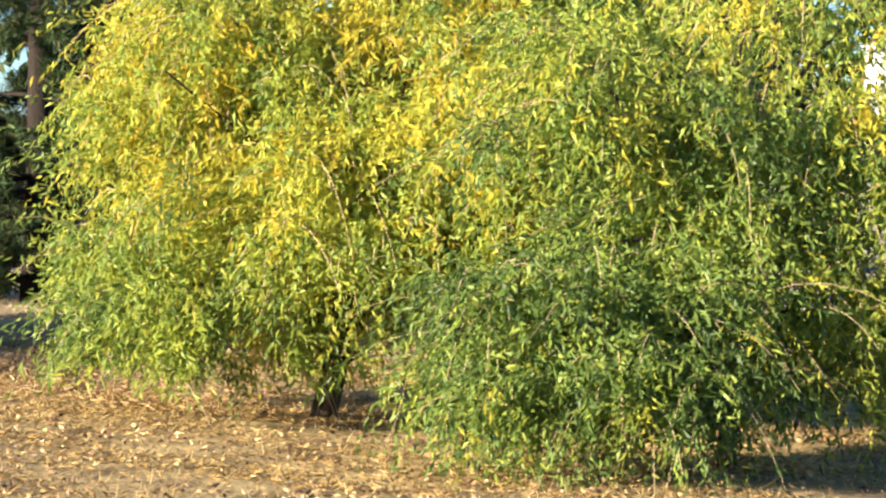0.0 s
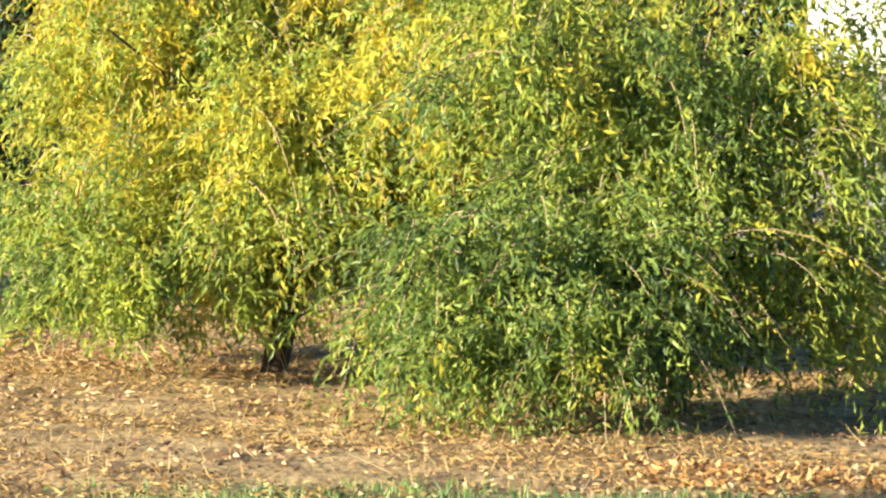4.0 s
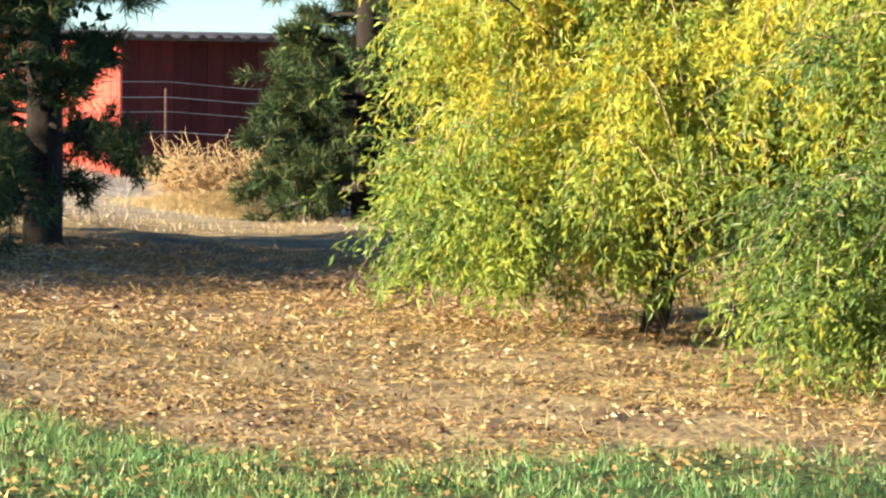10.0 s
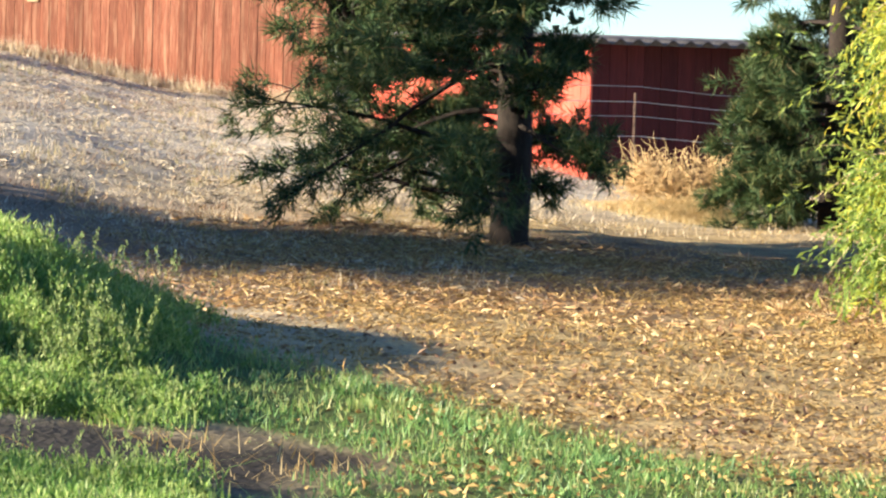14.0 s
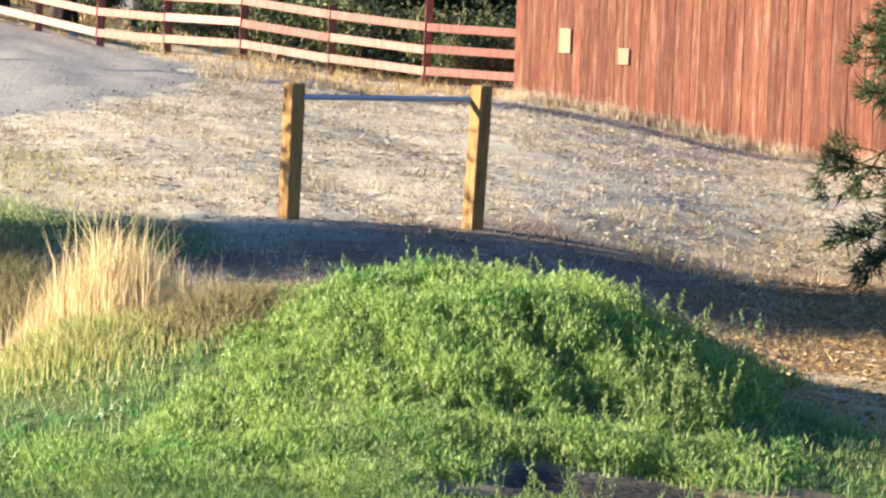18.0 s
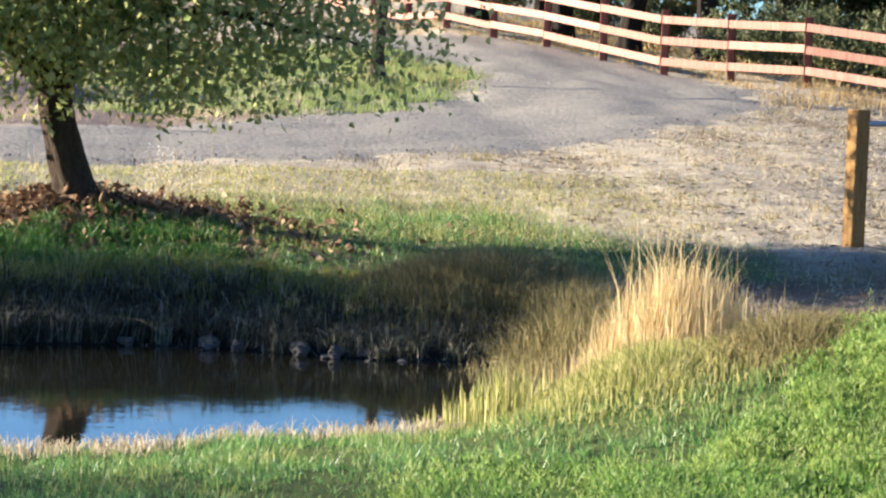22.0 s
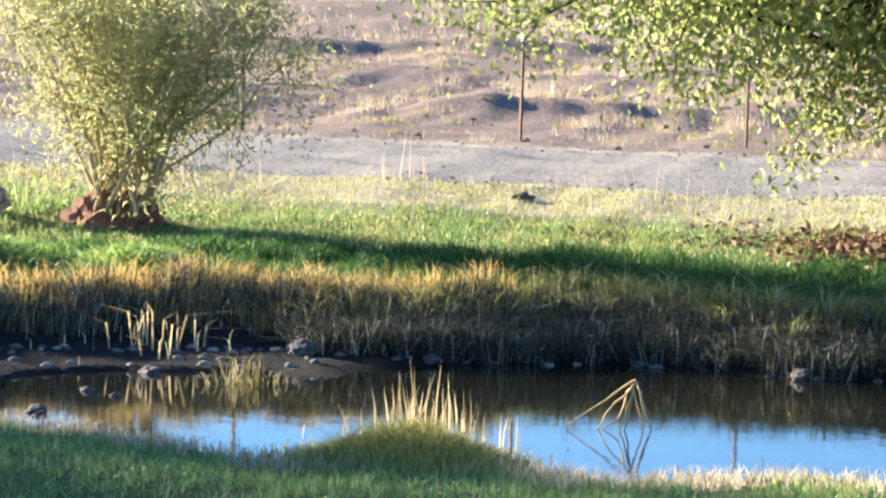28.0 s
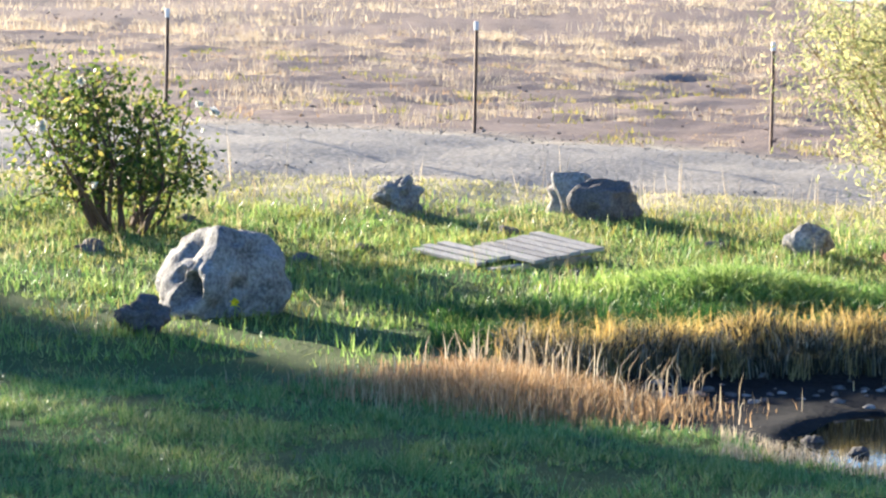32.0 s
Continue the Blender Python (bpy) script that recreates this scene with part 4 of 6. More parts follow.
def t_posts():
    def one(place, tall):
        root = thing("fence_post", place, "thin rusty steel fence post with a pale tip", "fence post", "posts of the field fence")
        bm = box_bm(0.035, 0.008, tall, Matrix.Translation((0, 0, tall / 2 - 0.1)))
        part("flange", bm, M_STEEL, root)
        part("web", box_bm(0.008, 0.035, tall, Matrix.Translation((0, 0.022, tall / 2 - 0.1))), M_STEEL, root)
        part("tip", box_bm(0.04, 0.05, 0.11, Matrix.Translation((0, 0.012, tall - 0.15)), 0.004), M_WHITE, root, "pale painted tip")
        return root
    for az, d, h in ((80.5, 35.0, 1.5), (74.2, 35.4, 1.5), (68.15, 35.8, 1.5), (62.2, 36.2, 1.5), (56.5, 36.6, 1.5), (51.9, 37.2, 1.45), (86.9, 34.8, 1.5)):
        one(at(az, d), h)


t_posts()


def board_fence():
    root = thing("board_fence", at(28.8, 48.0), "faded red three-board fence along the drive", "fence")
    o = root.location
    pts = [(26.95, 50.2), (28.8, 50.6), (30.75, 51.6), (32.55, 52.6), (34.1, 53.9), (35.45, 55.2), (36.7, 57.8), (37.85, 60.2), (38.95, 62.5), (39.9, 64.6), (40.7, 66.2), (41.4, 68.2), (42.1, 70.2), (42.8, 72.2), (43.5, 74.2)]
    ps = [at(a, d) - o for a, d in pts]
    for k, p in enumerate(ps[1:]):
        tall = 1.75 if k == 0 else 1.3
        bm = box_bm(0.14, 0.14, tall + 0.3, Matrix.Translation(p + Vector((0, 0, tall / 2 - 0.15))) @ pose(0, 0, 0, random.uniform(-2, 2), random.uniform(-2, 2), 25), 0.01)
        part("post", bm, M_FENCEPOST, root)
    for a, b in zip(ps, ps[1:]):
        w = b - a
        turn = math.degrees(math.atan2(w.y, w.x))
        tilt = math.degrees(math.atan2(w.z, w.xy.length))
        side = Vector((-w.y, w.x, 0)).normalized() * 0.085
        for h in (0.30, 0.70, 1.10):
            bm = box_bm(w.length * 0.99, 0.03, 0.15, Matrix.Translation((a + b) / 2 + side + Vector((0, 0, h + random.uniform(-0.015, 0.015)))) @ pose(0, 0, 0, 0, -tilt, turn), 0.004)
            part("board", bm, M_FENCE, root)


board_fence()


def wall_boards(root, a, b, z0, z1, width, mat, thick=0.03):
    """Upright boards from a to b; z0 and z1 give foot and top at both ends."""
    w = Vector((b.x - a.x, b.y - a.y, 0))
    n = max(2, int(w.length / width))
    inward = Vector((-w.y, w.x, 0)).normalized() * 0.06
    if inward.y < 0:
        inward = -inward
    turn = math.degrees(math.atan2(w.y, w.x))
    for k in range(n):
        u = (k + 0.5) / n
        lo, hi = z0[0] + (z0[1] - z0[0]) * u, z1(u) if callable(z1) else z1[0] + (z1[1] - z1[0]) * u
        c = Vector((a.x + w.x * u, a.y + w.y * u, (lo + hi) / 2))
        bm = box_bm(w.length / n - 0.005, thick * random.uniform(0.8, 1.3), hi - lo, Matrix.Translation(c) @ pose(0, 0, 0, 0, 0, turn), 0.003)
        part("board", bm, mat, root)
    lo, hi = min(z0), min((z1(u) if callable(z1) else z1[0] + (z1[1] - z1[0]) * u) for u in (0, 1)) - 0.02
    part("backing", box_bm(w.length, 0.03, hi - lo, Matrix.Translation(Vector(((a.x + b.x) / 2, (a.y + b.y) / 2, (lo + hi) / 2)) + inward) @ pose(0, 0, 0, 0, 0, turn)), M_STEEL, root)


def brown_barn():
    a, b = at(27.0, 48.5), at(18.8, 46.6)
    root = thing("wooden_shed", a, "weathered red-brown board shed on a rise", "shed")
    o = a.copy()
    A, B = Vector((0, 0, 0)), b - o
    way = (B - A).xy.normalized()
    back = Vector((-way.y, way.x, 0)) * 5.0
    if back.y < 0:
        back = -back
    top = 2.75
    wall_boards(root, A, B, (-0.25, B.z - 0.25), (top, top - 0.2), 0.15, M_BROWN)
    wall_boards(root, A, A + back, (-0.2, 0.2), (top, top), 0.15, M_BROWN)
    bm = bmesh.new()
    v = [A + Vector((0, 0, top)), B + Vector((0, 0, top - 0.2 - B.z)), B + back + Vector((0, 0, top + 0.4 - B.z)), A + back + Vector((0, 0, top + 0.6))]
    out = Vector((back.x, back.y, 0)).normalized() * 0.25
    v[0] -= out
    v[1] -= out
    lo = [bm.verts.new(p) for p in v]
    hi = [bm.verts.new(p + Vector((0, 0, 0.06))) for p in v]
    bm.faces.new(lo[::-1])
    bm.faces.new(hi)
    for k in range(4):
        bm.faces.new((lo[k], lo[(k + 1) % 4], hi[(k + 1) % 4], hi[k]))
    part("roof", bm, M_TIN, root, "low sheet-metal roof")
    turn = math.degrees(math.atan2(way.y, way.x))
    for az, el, w, h in ((25.95, 1.30, 0.20, 0.42), (24.72, 1.02, 0.19, 0.28)):
        u = (27.0 - az) / 8.2
        c = A + (B - A) * u * 1.0
        d = (o + c).xy.length
        c.z = 1.7 + d * math.tan(radians(el)) - o.z
        face = Vector((way.y, -way.x, 0))
        if face.y > 0:
            face = -face
        part("hatch", box_bm(w, 0.014, h, Matrix.Translation(c + face * 0.026) @ pose(0, 0, 0, 0, 0, turn), 0.004), M_CREAM, root, "small pale patch nailed on the boards")


brown_barn()


def red_barn():
    o = at(13.4, 36.5)
    root = thing("red_barn", o, "red barn with a tin roof, one end sunlit", "barn")
    side, gable = Vector((0.74, 0.67, 0)) * 9.5, Vector((-0.67, 0.74, 0)) * 7.0
    z0, eave, ridge = -0.3, 1.95 - o.z, 2.02 - o.z
    Z = Vector((0, 0, 0))
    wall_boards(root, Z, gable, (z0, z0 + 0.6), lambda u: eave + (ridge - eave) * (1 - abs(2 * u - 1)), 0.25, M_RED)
    wall_boards(root, Z, side, (z0, z0), (eave, eave), 0.25, M_RED_SHADED)
    nx = 300
    for face in (0, 1):
        u = np.linspace(-0.03, 1.03, nx)
        s = np.array([-0.09, 0.5]) if face == 0 else np.array([0.5, 1.04])
        vs = []
        for uu in u:
            for ss in s:
                zz = eave + (ridge - eave) * (1 - abs(2 * ss - 1)) + 0.04 + 0.035 * math.sin(uu * 9.5 * 2 * math.pi / 0.26)
                p = side * uu + gable * ss
                vs.append((p.x, p.y, zz))
        i = np.arange(nx - 1)
        f = np.stack([2 * i, 2 * i + 2, 2 * i + 3, 2 * i + 1], -1)
        ob = put("roof", mesh_of("roof", vs, f, M_DARKTIN, True), root, "corrugated tin roof sheet")
        md = ob.modifiers.new("thick", "SOLIDIFY")
        md.thickness = 0.02
    way = gable.normalized()
    for u0, u1 in ((0.0, 0.5), (1.0, 0.5)):
        a, b = gable * u0, gable * u1
        a.z, b.z = eave - 0.05, ridge - 0.05
        w = b - a
        c = (a + b) / 2 + Vector((-0.74, -0.67, 0)) * 0.05
        part("fascia", box_bm(w.length, 0.03, 0.16, Matrix.Translation(c) @ Vector((1, 0, 0)).rotation_difference(w).to_matrix().to_4x4()), M_RED, root)


red_barn()


# ---- ground cover ----
def zone_at(x, y, name):
    return zones(x, y)[name]


def dirt_patch(x, y):
    return np.hypot((x + 4.6) / 1.2, (y - 10.6) / 0.9) + 0.25 * wob(x, y, 4.0)


def lawn_grass():
    rng = np.random.default_rng(41)
    x, y = scatter(230000, -12, 85, 8.6, 22.5, rng)
    az, d = polar(x, y)
    n0, f0 = shore(az)
    wet = ((d > n0 - 0.1) & (d < f0 + 1.0) & (az > 38) & (az < 72)) | (((az - 58.6) / 1.9) ** 2 + ((d - 14.6) / 0.9) ** 2 < 1)
    thin = np.clip(1.45 - d / 24, 0.3, 1) * (0.62 + 0.38 * wob(x, y, 2.3, 5))
    ok = (rng.random(len(x)) < zone_at(x, y, "lawn") ** 0.7) & ~wet & (rng.random(len(x)) < thin)
    x, y = keep(ok, x, y)
    h = 0.032 * rng.uniform(0.5, 1.8, len(x)) * (1 + 0.5 * wob(x, y, 1.1, 3))
    v, f = blades(x, y, height(x, y), h, 0.011, 0.9, rng)
    stuff("lawn_grass", v, f, M_LAWN, "short green lawn with scattered dry blades", "grass")
    # thicker tufts, in patches with gaps between
    x, y = scatter(44000, -12, 85, 8.6, 18.5, rng)
    az, d = polar(x, y)
    wet = ((d > shore(az)[0] - 0.2) & (az > 38) & (az < 72)) | (((az - 58.6) / 1.9) ** 2 + ((d - 14.6) / 0.9) ** 2 < 1)
    ok = (rng.random(len(x)) < zone_at(x, y, "lawn") * (0.5 + 0.65 * wob(x, y, 3.1, 4))) & ~wet & (dirt_patch(x, y) > 1.0)
    x, y = keep(ok, x, y)
    per = 11
    s = np.repeat(rng.uniform(0.5, 1.5, len(x)), per)
    x, y = np.repeat(x, per) + rng.normal(size=len(s)) * 0.028 * s, np.repeat(y, per) + rng.normal(size=len(s)) * 0.028 * s
    v, f = blades(x, y, height(x, y), rng.uniform(0.03, 0.075, len(s)) * s, 0.011, 0.75, rng)
    stuff("lawn_tufts", v, f, M_LAWN, "thick tufts of grass in the lawn", "grass")


lawn_grass()


def sprigs(x, y, tall, leaves, leaf, rng, lean=0.25, fat=0.022):
    """Leafy upright sprigs: short leaves all round a stem, tapering to the tip."""
    n = len(x)
    k = np.linspace(0.08, 1, leaves)
    ld = rng.normal(size=(n, 1, 2)) * lean * tall[:, None, None]
    base = np.stack([x, y, height(x, y)], -1)[:, None]
    th = rng.uniform(0, 2 * np.pi, (n, leaves))
    out = np.stack([np.cos(th), np.sin(th), 0.8 + 1.2 * np.broadcast_to(k, th.shape)], -1)
    c = base + np.concatenate([ld * (k ** 1.5)[None, :, None], tall[:, None, None] * np.broadcast_to(k[None, :, None], (n, leaves, 1))], -1)
    c = c + out * fat * (1 - 0.7 * k)[None, :, None] * rng.uniform(0.2, 1, (n, leaves, 1))
    out = out + rng.normal(size=out.shape) * 0.3
    return leaf_quads(c.reshape(-1, 3), out.reshape(-1, 3), leaf[0], leaf[1], rng)


def mound_weeds():
    rng = np.random.default_rng(42)
    x, y = scatter(60000, 19.5, 35, 11.4, 18.0, rng)
    mx, my = x + 6.8, y - 13.5
    along = mx * 0.88 + my * 0.47
    r = (along / np.where(along > 0, 2.0, 2.9)) ** 2 + ((-mx * 0.47 + my * 0.88) / 2.0) ** 2
    az = polar(x, y)[0]
    clump = 0.5 + 0.5 * wob(x, y, 5.5, 2)
    ok = (r < 1 + 0.3 * wob(x, y, 2.2)) & (rng.random(len(x)) < (0.75 - 0.25 * r) * (0.04 + 1.15 * clump ** 1.6) * smooth(21.2, 23.0, az + 0.6 * wob(x, y, 3.0)) * smooth(32.6, 30.3, az + 0.7 * wob(x, y, 2.6, 3))) & (dirt_patch(x, y) > 1)
    x, y, r, clump, az = keep(ok, x, y, r, clump, az)
    tall = rng.uniform(0.06, 0.15, len(x)) * (1.1 - 0.75 * np.clip(r, 0, 1)) * (0.45 + 1.05 * clump) * (1 - 0.5 * smooth(29.5, 32.5, az))
    v, f = sprigs(x, y, tall, 12, (0.042, 0.010), rng, 0.35, 0.02)
    stuff("weeds", v, f, M_WEED, "thick bright green leafy weeds on a low mound", "weeds")
    # low leafy growth in front of the mound
    fx, fy = scatter(50000, 19.5, 42, 9.0, 15.2, rng)
    fa, fd = polar(fx, fy)
    clump2 = 0.5 + 0.5 * wob(fx, fy, 4.6, 7)
    ok = (rng.random(len(fx)) < (0.12 + 0.75 * clump2) * smooth(42, 35, fa) * smooth(20.5, 23, fa)) & (dirt_patch(fx, fy) > 1) & (fd < shore(fa)[0] - 0.5) & (fd < 14.6 - 1.6 * smooth(31, 35, fa) + 0.4 * wob(fx, fy, 2.0)) & ((fx + 7.1) ** 2 / 6 + (fy - 13.2) ** 2 / 3.4 > 1)
    fx, fy, clump2 = keep(ok, fx, fy, clump2)
    v, f = sprigs(fx, fy, rng.uniform(0.03, 0.09, len(fx)) * (0.5 + 1.0 * clump2), 8, (0.042, 0.010), rng, 0.5, 0.03)
    stuff("lush_weeds", v, f, M_WEED, "lush low green growth below the mound", "weeds")
    k = rng.integers(0, len(x), 26000)
    gx, gy = x[k] + rng.normal(size=len(k)) * 0.05, y[k] + rng.normal(size=len(k)) * 0.05
    k = rng.integers(0, len(fx), 30000)
    gx, gy = np.append(gx, fx[k] + rng.normal(size=len(k)) * 0.06), np.append(gy, fy[k] + rng.normal(size=len(k)) * 0.06)
    v, f = blades(gx, gy, height(gx, gy), rng.uniform(0.04, 0.12, len(gx)) * (1 + 0.5 * wob(gx, gy, 4.0, 2)), 0.009, 0.6, rng, 0.8, 2)
    stuff("mound_grass", v, f, M_WEED, "rank green grass among the weeds of the mound", "grass")
    # upright seed spikes, thickest on the sunny end
    ok = rng.random(len(x)) < 0.10 * smooth(27, 23, az) * smooth(0.1, 0.8, r) + 0.006
    sx, sy = keep(ok, x, y)
    ok = rng.random(len(fx)) < 0.05 * smooth(1.7, 1.0, dirt_patch(fx, fy)) + 0.002
    sx, sy = np.append(sx, fx[ok]), np.append(sy, fy[ok])
    v, f = sprigs(sx, sy, rng.uniform(0.14, 0.34, len(sx)), 30, (0.026, 0.011), rng, 0.16, 0.016)
    stuff("weed_spikes", v, f, M_SPIKE, "upright greyish weed spikes on the mound", "weeds")


mound_weeds()


def foot_clear(x, y):
    return ((x + 18.5) * 0.73 + (y - 17.0) * 0.68 + 0.1) ** 2 / 2.0 + ((x + 18.5) * -0.68 + (y - 17.0) * 0.73 - 0.15) ** 2 / 0.45 > 1 + 0.4 * wob(x, y, 3.0)


def far_bank():
    rng = np.random.default_rng(43)

    def band(n, az0, az1, off0, off1, h0, h1, wide, lean, bend, mat, name, label, tuft=0.6):
        x, y = scatter(n, az0, az1, 19, 25.2, rng)
        az, d = polar(x, y)
        f0 = shore(az)[1] + (0.35 if off0 < 1 else 0.05) * smooth(57.5, 61, az)
        ok = foot_clear(x, y) & (d > f0 + off0 + 0.15 * wob(x, y, 3)) & (d < f0 + off1 + 0.25 * wob(x, y, 2.0)) & (rng.random(len(x)) < 0.75 + tuft * wob(x, y, 4.5, 3))
        x, y = keep(ok, x, y)
        h = rng.uniform(h0, h1, len(x)) * (1 + 0.35 * wob(x, y, 5.0, 2)) * (0.55 + 0.45 * smooth(41, 46, polar(x, y)[0]))
        v, f = blades(x, y, height(x, y), h, wide, lean, rng, bend, 2)
        stuff(name, v, f, mat, label, "grass")
    band(70000, 37.5, 60, 0.3, 1.4, 0.08, 0.22, 0.010, 0.7, 1.1, M_BANK_SHADED, "bank_grass", "rank grass overhanging the pond bank, darkened for shade")
    # lower stems darkened to carry the shade beneath the lit golden tops
    band(110000, 56.5, 73.5, 0.45, 1.35, 0.12, 0.34, 0.010, 0.3, 0.6, M_BANK_SHADED, "bank_stems", "dense stems low on the bank, darkened for shade")
    band(52000, 56.5, 73.5, 1.15, 1.75, 0.16, 0.34, 0.009, 0.26, 0.5, M_GOLD, "upright_dry_grass", "upright golden dry grass on the bank")
    band(110000, 38, 60, 1.1, 2.0, 0.08, 0.24, 0.010, 0.45, 0.7, M_YGREEN, "yellow_grass", "yellowing grass along the top of the bank")
    # dark strip: the shadow band above the bank is in the blade colour
    band(190000, 44, 75, 1.8, 4.1, 0.06, 0.18, 0.012, 0.4, 0.6, M_SHADED_GREEN, "lush_grass", "lush green grass above the bank")
    x, y = scatter(200000, 33, 85, 21.8, 29.5, rng)
    az, d = polar(x, y)
    ok = foot_clear(x, y) & (rng.random(len(x)) < zone_at(x, y, "lawn") * np.clip(1.5 - smooth(24, 29, d), 0, 1) * (0.6 + 0.4 * wob(x, y, 2.5, 1)) * (1 - 0.85 * smooth(44, 48, az) * smooth(4.5, 3.9, d - shore(az)[1] + 0.3 * wob(x, y, 2.0))))
    x, y = keep(ok, x, y)
    v, f = blades(x, y, height(x, y), rng.uniform(0.025, 0.085, len(x)) * (1 + 0.5 * wob(x, y, 4.5, 2)), 0.012, 0.8, rng)
    stuff("meadow_grass", v, f, M_LAWN, "green grass beyond the pond", "grass")
    x, y = scatter(120000, 33, 86, 24.5, 30.5, rng)
    ok = foot_clear(x, y) & (road_gap(x, y) > 2.4) & (rng.random(len(x)) < (0.7 + 0.3 * wob(x, y, 1.7, 4)) * smooth(33, 40, polar(x, y)[0]))
    x, y = keep(ok, x, y)
    v, f = blades(x, y, height(x, y), rng.uniform(0.02, 0.075, len(x)), 0.012, 0.9, rng)
    stuff("verge_grass", v, f, M_LIMEGRASS, "sparse yellowish grass along the drive", "grass")


far_bank()


def bank_tussocks():
    rng = np.random.default_rng(46)

    def rows(n, per, az0, az1, off0, off1, h0, h1, mat, name, label, bend, lean):
        az = rng.uniform(az0, az1, n)
        d = shore(az)[1] + rng.uniform(off0, off1, n)
        x, y = -d * np.sin(np.radians(az)), d * np.cos(np.radians(az))
        x, y = keep(foot_clear(x, y), x, y)
        s = np.repeat(rng.uniform(0.55, 1.45, len(x)), per)
        X = np.repeat(x, per) + rng.normal(size=len(s)) * 0.035 * s
        Y = np.repeat(y, per) + rng.normal(size=len(s)) * 0.035 * s
        v, f = blades(X, Y, height(X, Y), rng.uniform(h0, h1, len(s)) * s * (0.55 + 0.45 * smooth(41, 46, polar(X, Y)[0])), 0.009, lean, rng, bend, 2)
        stuff(name, v, f, mat, label, "grass")
    rows(620, 26, 37.5, 61, 0.1, 1.2, 0.16, 0.34, M_BANK_SHADED, "drooping_tussocks", "grey-green tussocks drooping over the pond bank", 1.9, 0.75)
    rows(260, 22, 37.5, 61, 0.8, 1.7, 0.14, 0.32, M_LIMEGRASS, "lime_tussocks", "lit yellow-green tussocks at the top of the bank", 1.2, 0.6)
    rows(120, 20, 58, 73, 0.75, 1.3, 0.14, 0.32, M_OLIVE, "tan_tussocks", "tan drooping tussocks low on the bank", 1.8, 0.7)
    rows(170, 20, 58, 73.5, 1.15, 1.7, 0.15, 0.32, M_GOLD, "gold_tussocks", "golden tussocks at the top of the bank", 1.0, 0.4)


bank_tussocks()


def tall_grass():
    rng = np.random.default_rng(44)

    def clump(n, az, d, sa, sd, h0, h1, mat, name, label, lean=0.14, wide=0.008, bend=0.5):
        a, dd = np.radians(az + rng.normal(size=n) * sa), d + rng.normal(size=n) * sd
        x, y = -dd * np.sin(a), dd * np.cos(a)
        fall = np.exp(-((np.degrees(a) - az) / (sa * 1.6)) ** 2)
        v, f = blades(x, y, np.maximum(height(x, y), WATER - 0.05), rng.uniform(h0, h1, n) * (0.35 + 0.65 * fall * np.exp(-((dd - d) / (sd * 1.9)) ** 2)), wide, lean, rng, bend, 2)
        return stuff(name, v, f, mat, label, "grass")
    clump(2300, 35.2, 16.5, 0.95, 0.3, 0.25, 0.72, M_STRAWGRASS, "tall_grass", "tall blond dry grass clump at the pond edge", 0.16, 0.007)
    clump(90, 35.2, 16.5, 1.0, 0.3, 0.8, 1.12, M_STRAWGRASS, "seed_stalks", "thin seeding stalks above a blond clump", 0.12, 0.008)
    clump(9000, 35.9, 15.3, 1.35, 0.5, 0.05, 0.24, M_LIMEGRASS, "yellow_clump", "yellow-green grass round a blond clump", 0.3)
    clump(5000, 32.8, 15.4, 1.1, 0.35, 0.08, 0.28, M_OLIVE, "brown_clump", "flattened brown grass beside the mound", 0.6)
    clump(3600, 37.5, 19.8, 0.8, 0.75, 0.12, 0.36, M_OLIVE, "hanging_grass", "olive grass hanging behind a blond clump", 0.5)
    clump(420, 38.6, 15.7, 0.75, 0.25, 0.15, 0.42, M_LIMEGRASS, "green_rushes", "green rushes standing at the water", 0.1, 0.012)
    clump(8000, 39.2, 21.4, 1.15, 0.5, 0.18, 0.46, M_OLIVE, "slumped_grass", "tall olive grass slumping into the pond", 0.5)
    x, y = scatter(40000, 38, 69, 13.2, 17.2, rng)
    az, d = polar(x, y)
    n0 = shore(az)[0]
    ok = (d < n0 + 0.15) & (d > n0 - 0.6 + 0.3 * wob(x, y, 3)) & (rng.random(len(x)) < 0.75 + 0.5 * wob(x, y, 3.3, 2))
    x, y = keep(ok, x, y)
    v, f = blades(x, y, height(x, y), rng.uniform(0.03, 0.12, len(x)), 0.008, 0.5, rng, 0.5, 2)
    stuff("shore_grass", v, f, M_PALESTRAW, "pale straw-coloured grass along the near shore", "grass")
    clump(9000, 58.7, 14.6, 1.25, 0.36, 0.05, 0.24, M_LIMEGRASS, "straw_tussock", "pale yellow-green tussock jutting into the water", 0.35)
    clump(2600, 58.6, 14.6, 1.1, 0.35, 0.12, 0.32, M_YGREEN, "shaggy_tussock", "shaggy yellow-green blades on a tussock", 0.45, 0.009, 1.0)
    clump(2600, 58.3, 14.95, 1.3, 0.2, 0.05, 0.17, M_PALESTRAW, "tussock_fringe", "pale dry fringe on a tussock at the water", 0.5)
    clump(80, 58.3, 15.1, 0.9, 0.2, 0.3, 0.62, M_STRAWGRASS, "reeds", "a few tall dry reeds on a tussock", 0.12, 0.010, 0.3)
    clump(11000, 68.6, 23.5, 1.5, 0.35, 0.14, 0.36, M_WEED, "bright_weeds", "bright green leafy weeds in front of the shrub", 0.5, 0.02)
    clump(2600, 64.4, 23.3, 0.75, 0.3, 0.10, 0.28, M_WEED, "bright_weeds", "bright green leafy weeds at the foot of the shrub", 0.5, 0.02)
    clump(130, 62.1, 18.6, 0.55, 0.15, 0.15, 0.40, M_OLIVE, "bent_reeds", "bent dry reeds standing in the water", 0.5, 0.008, 1.6)
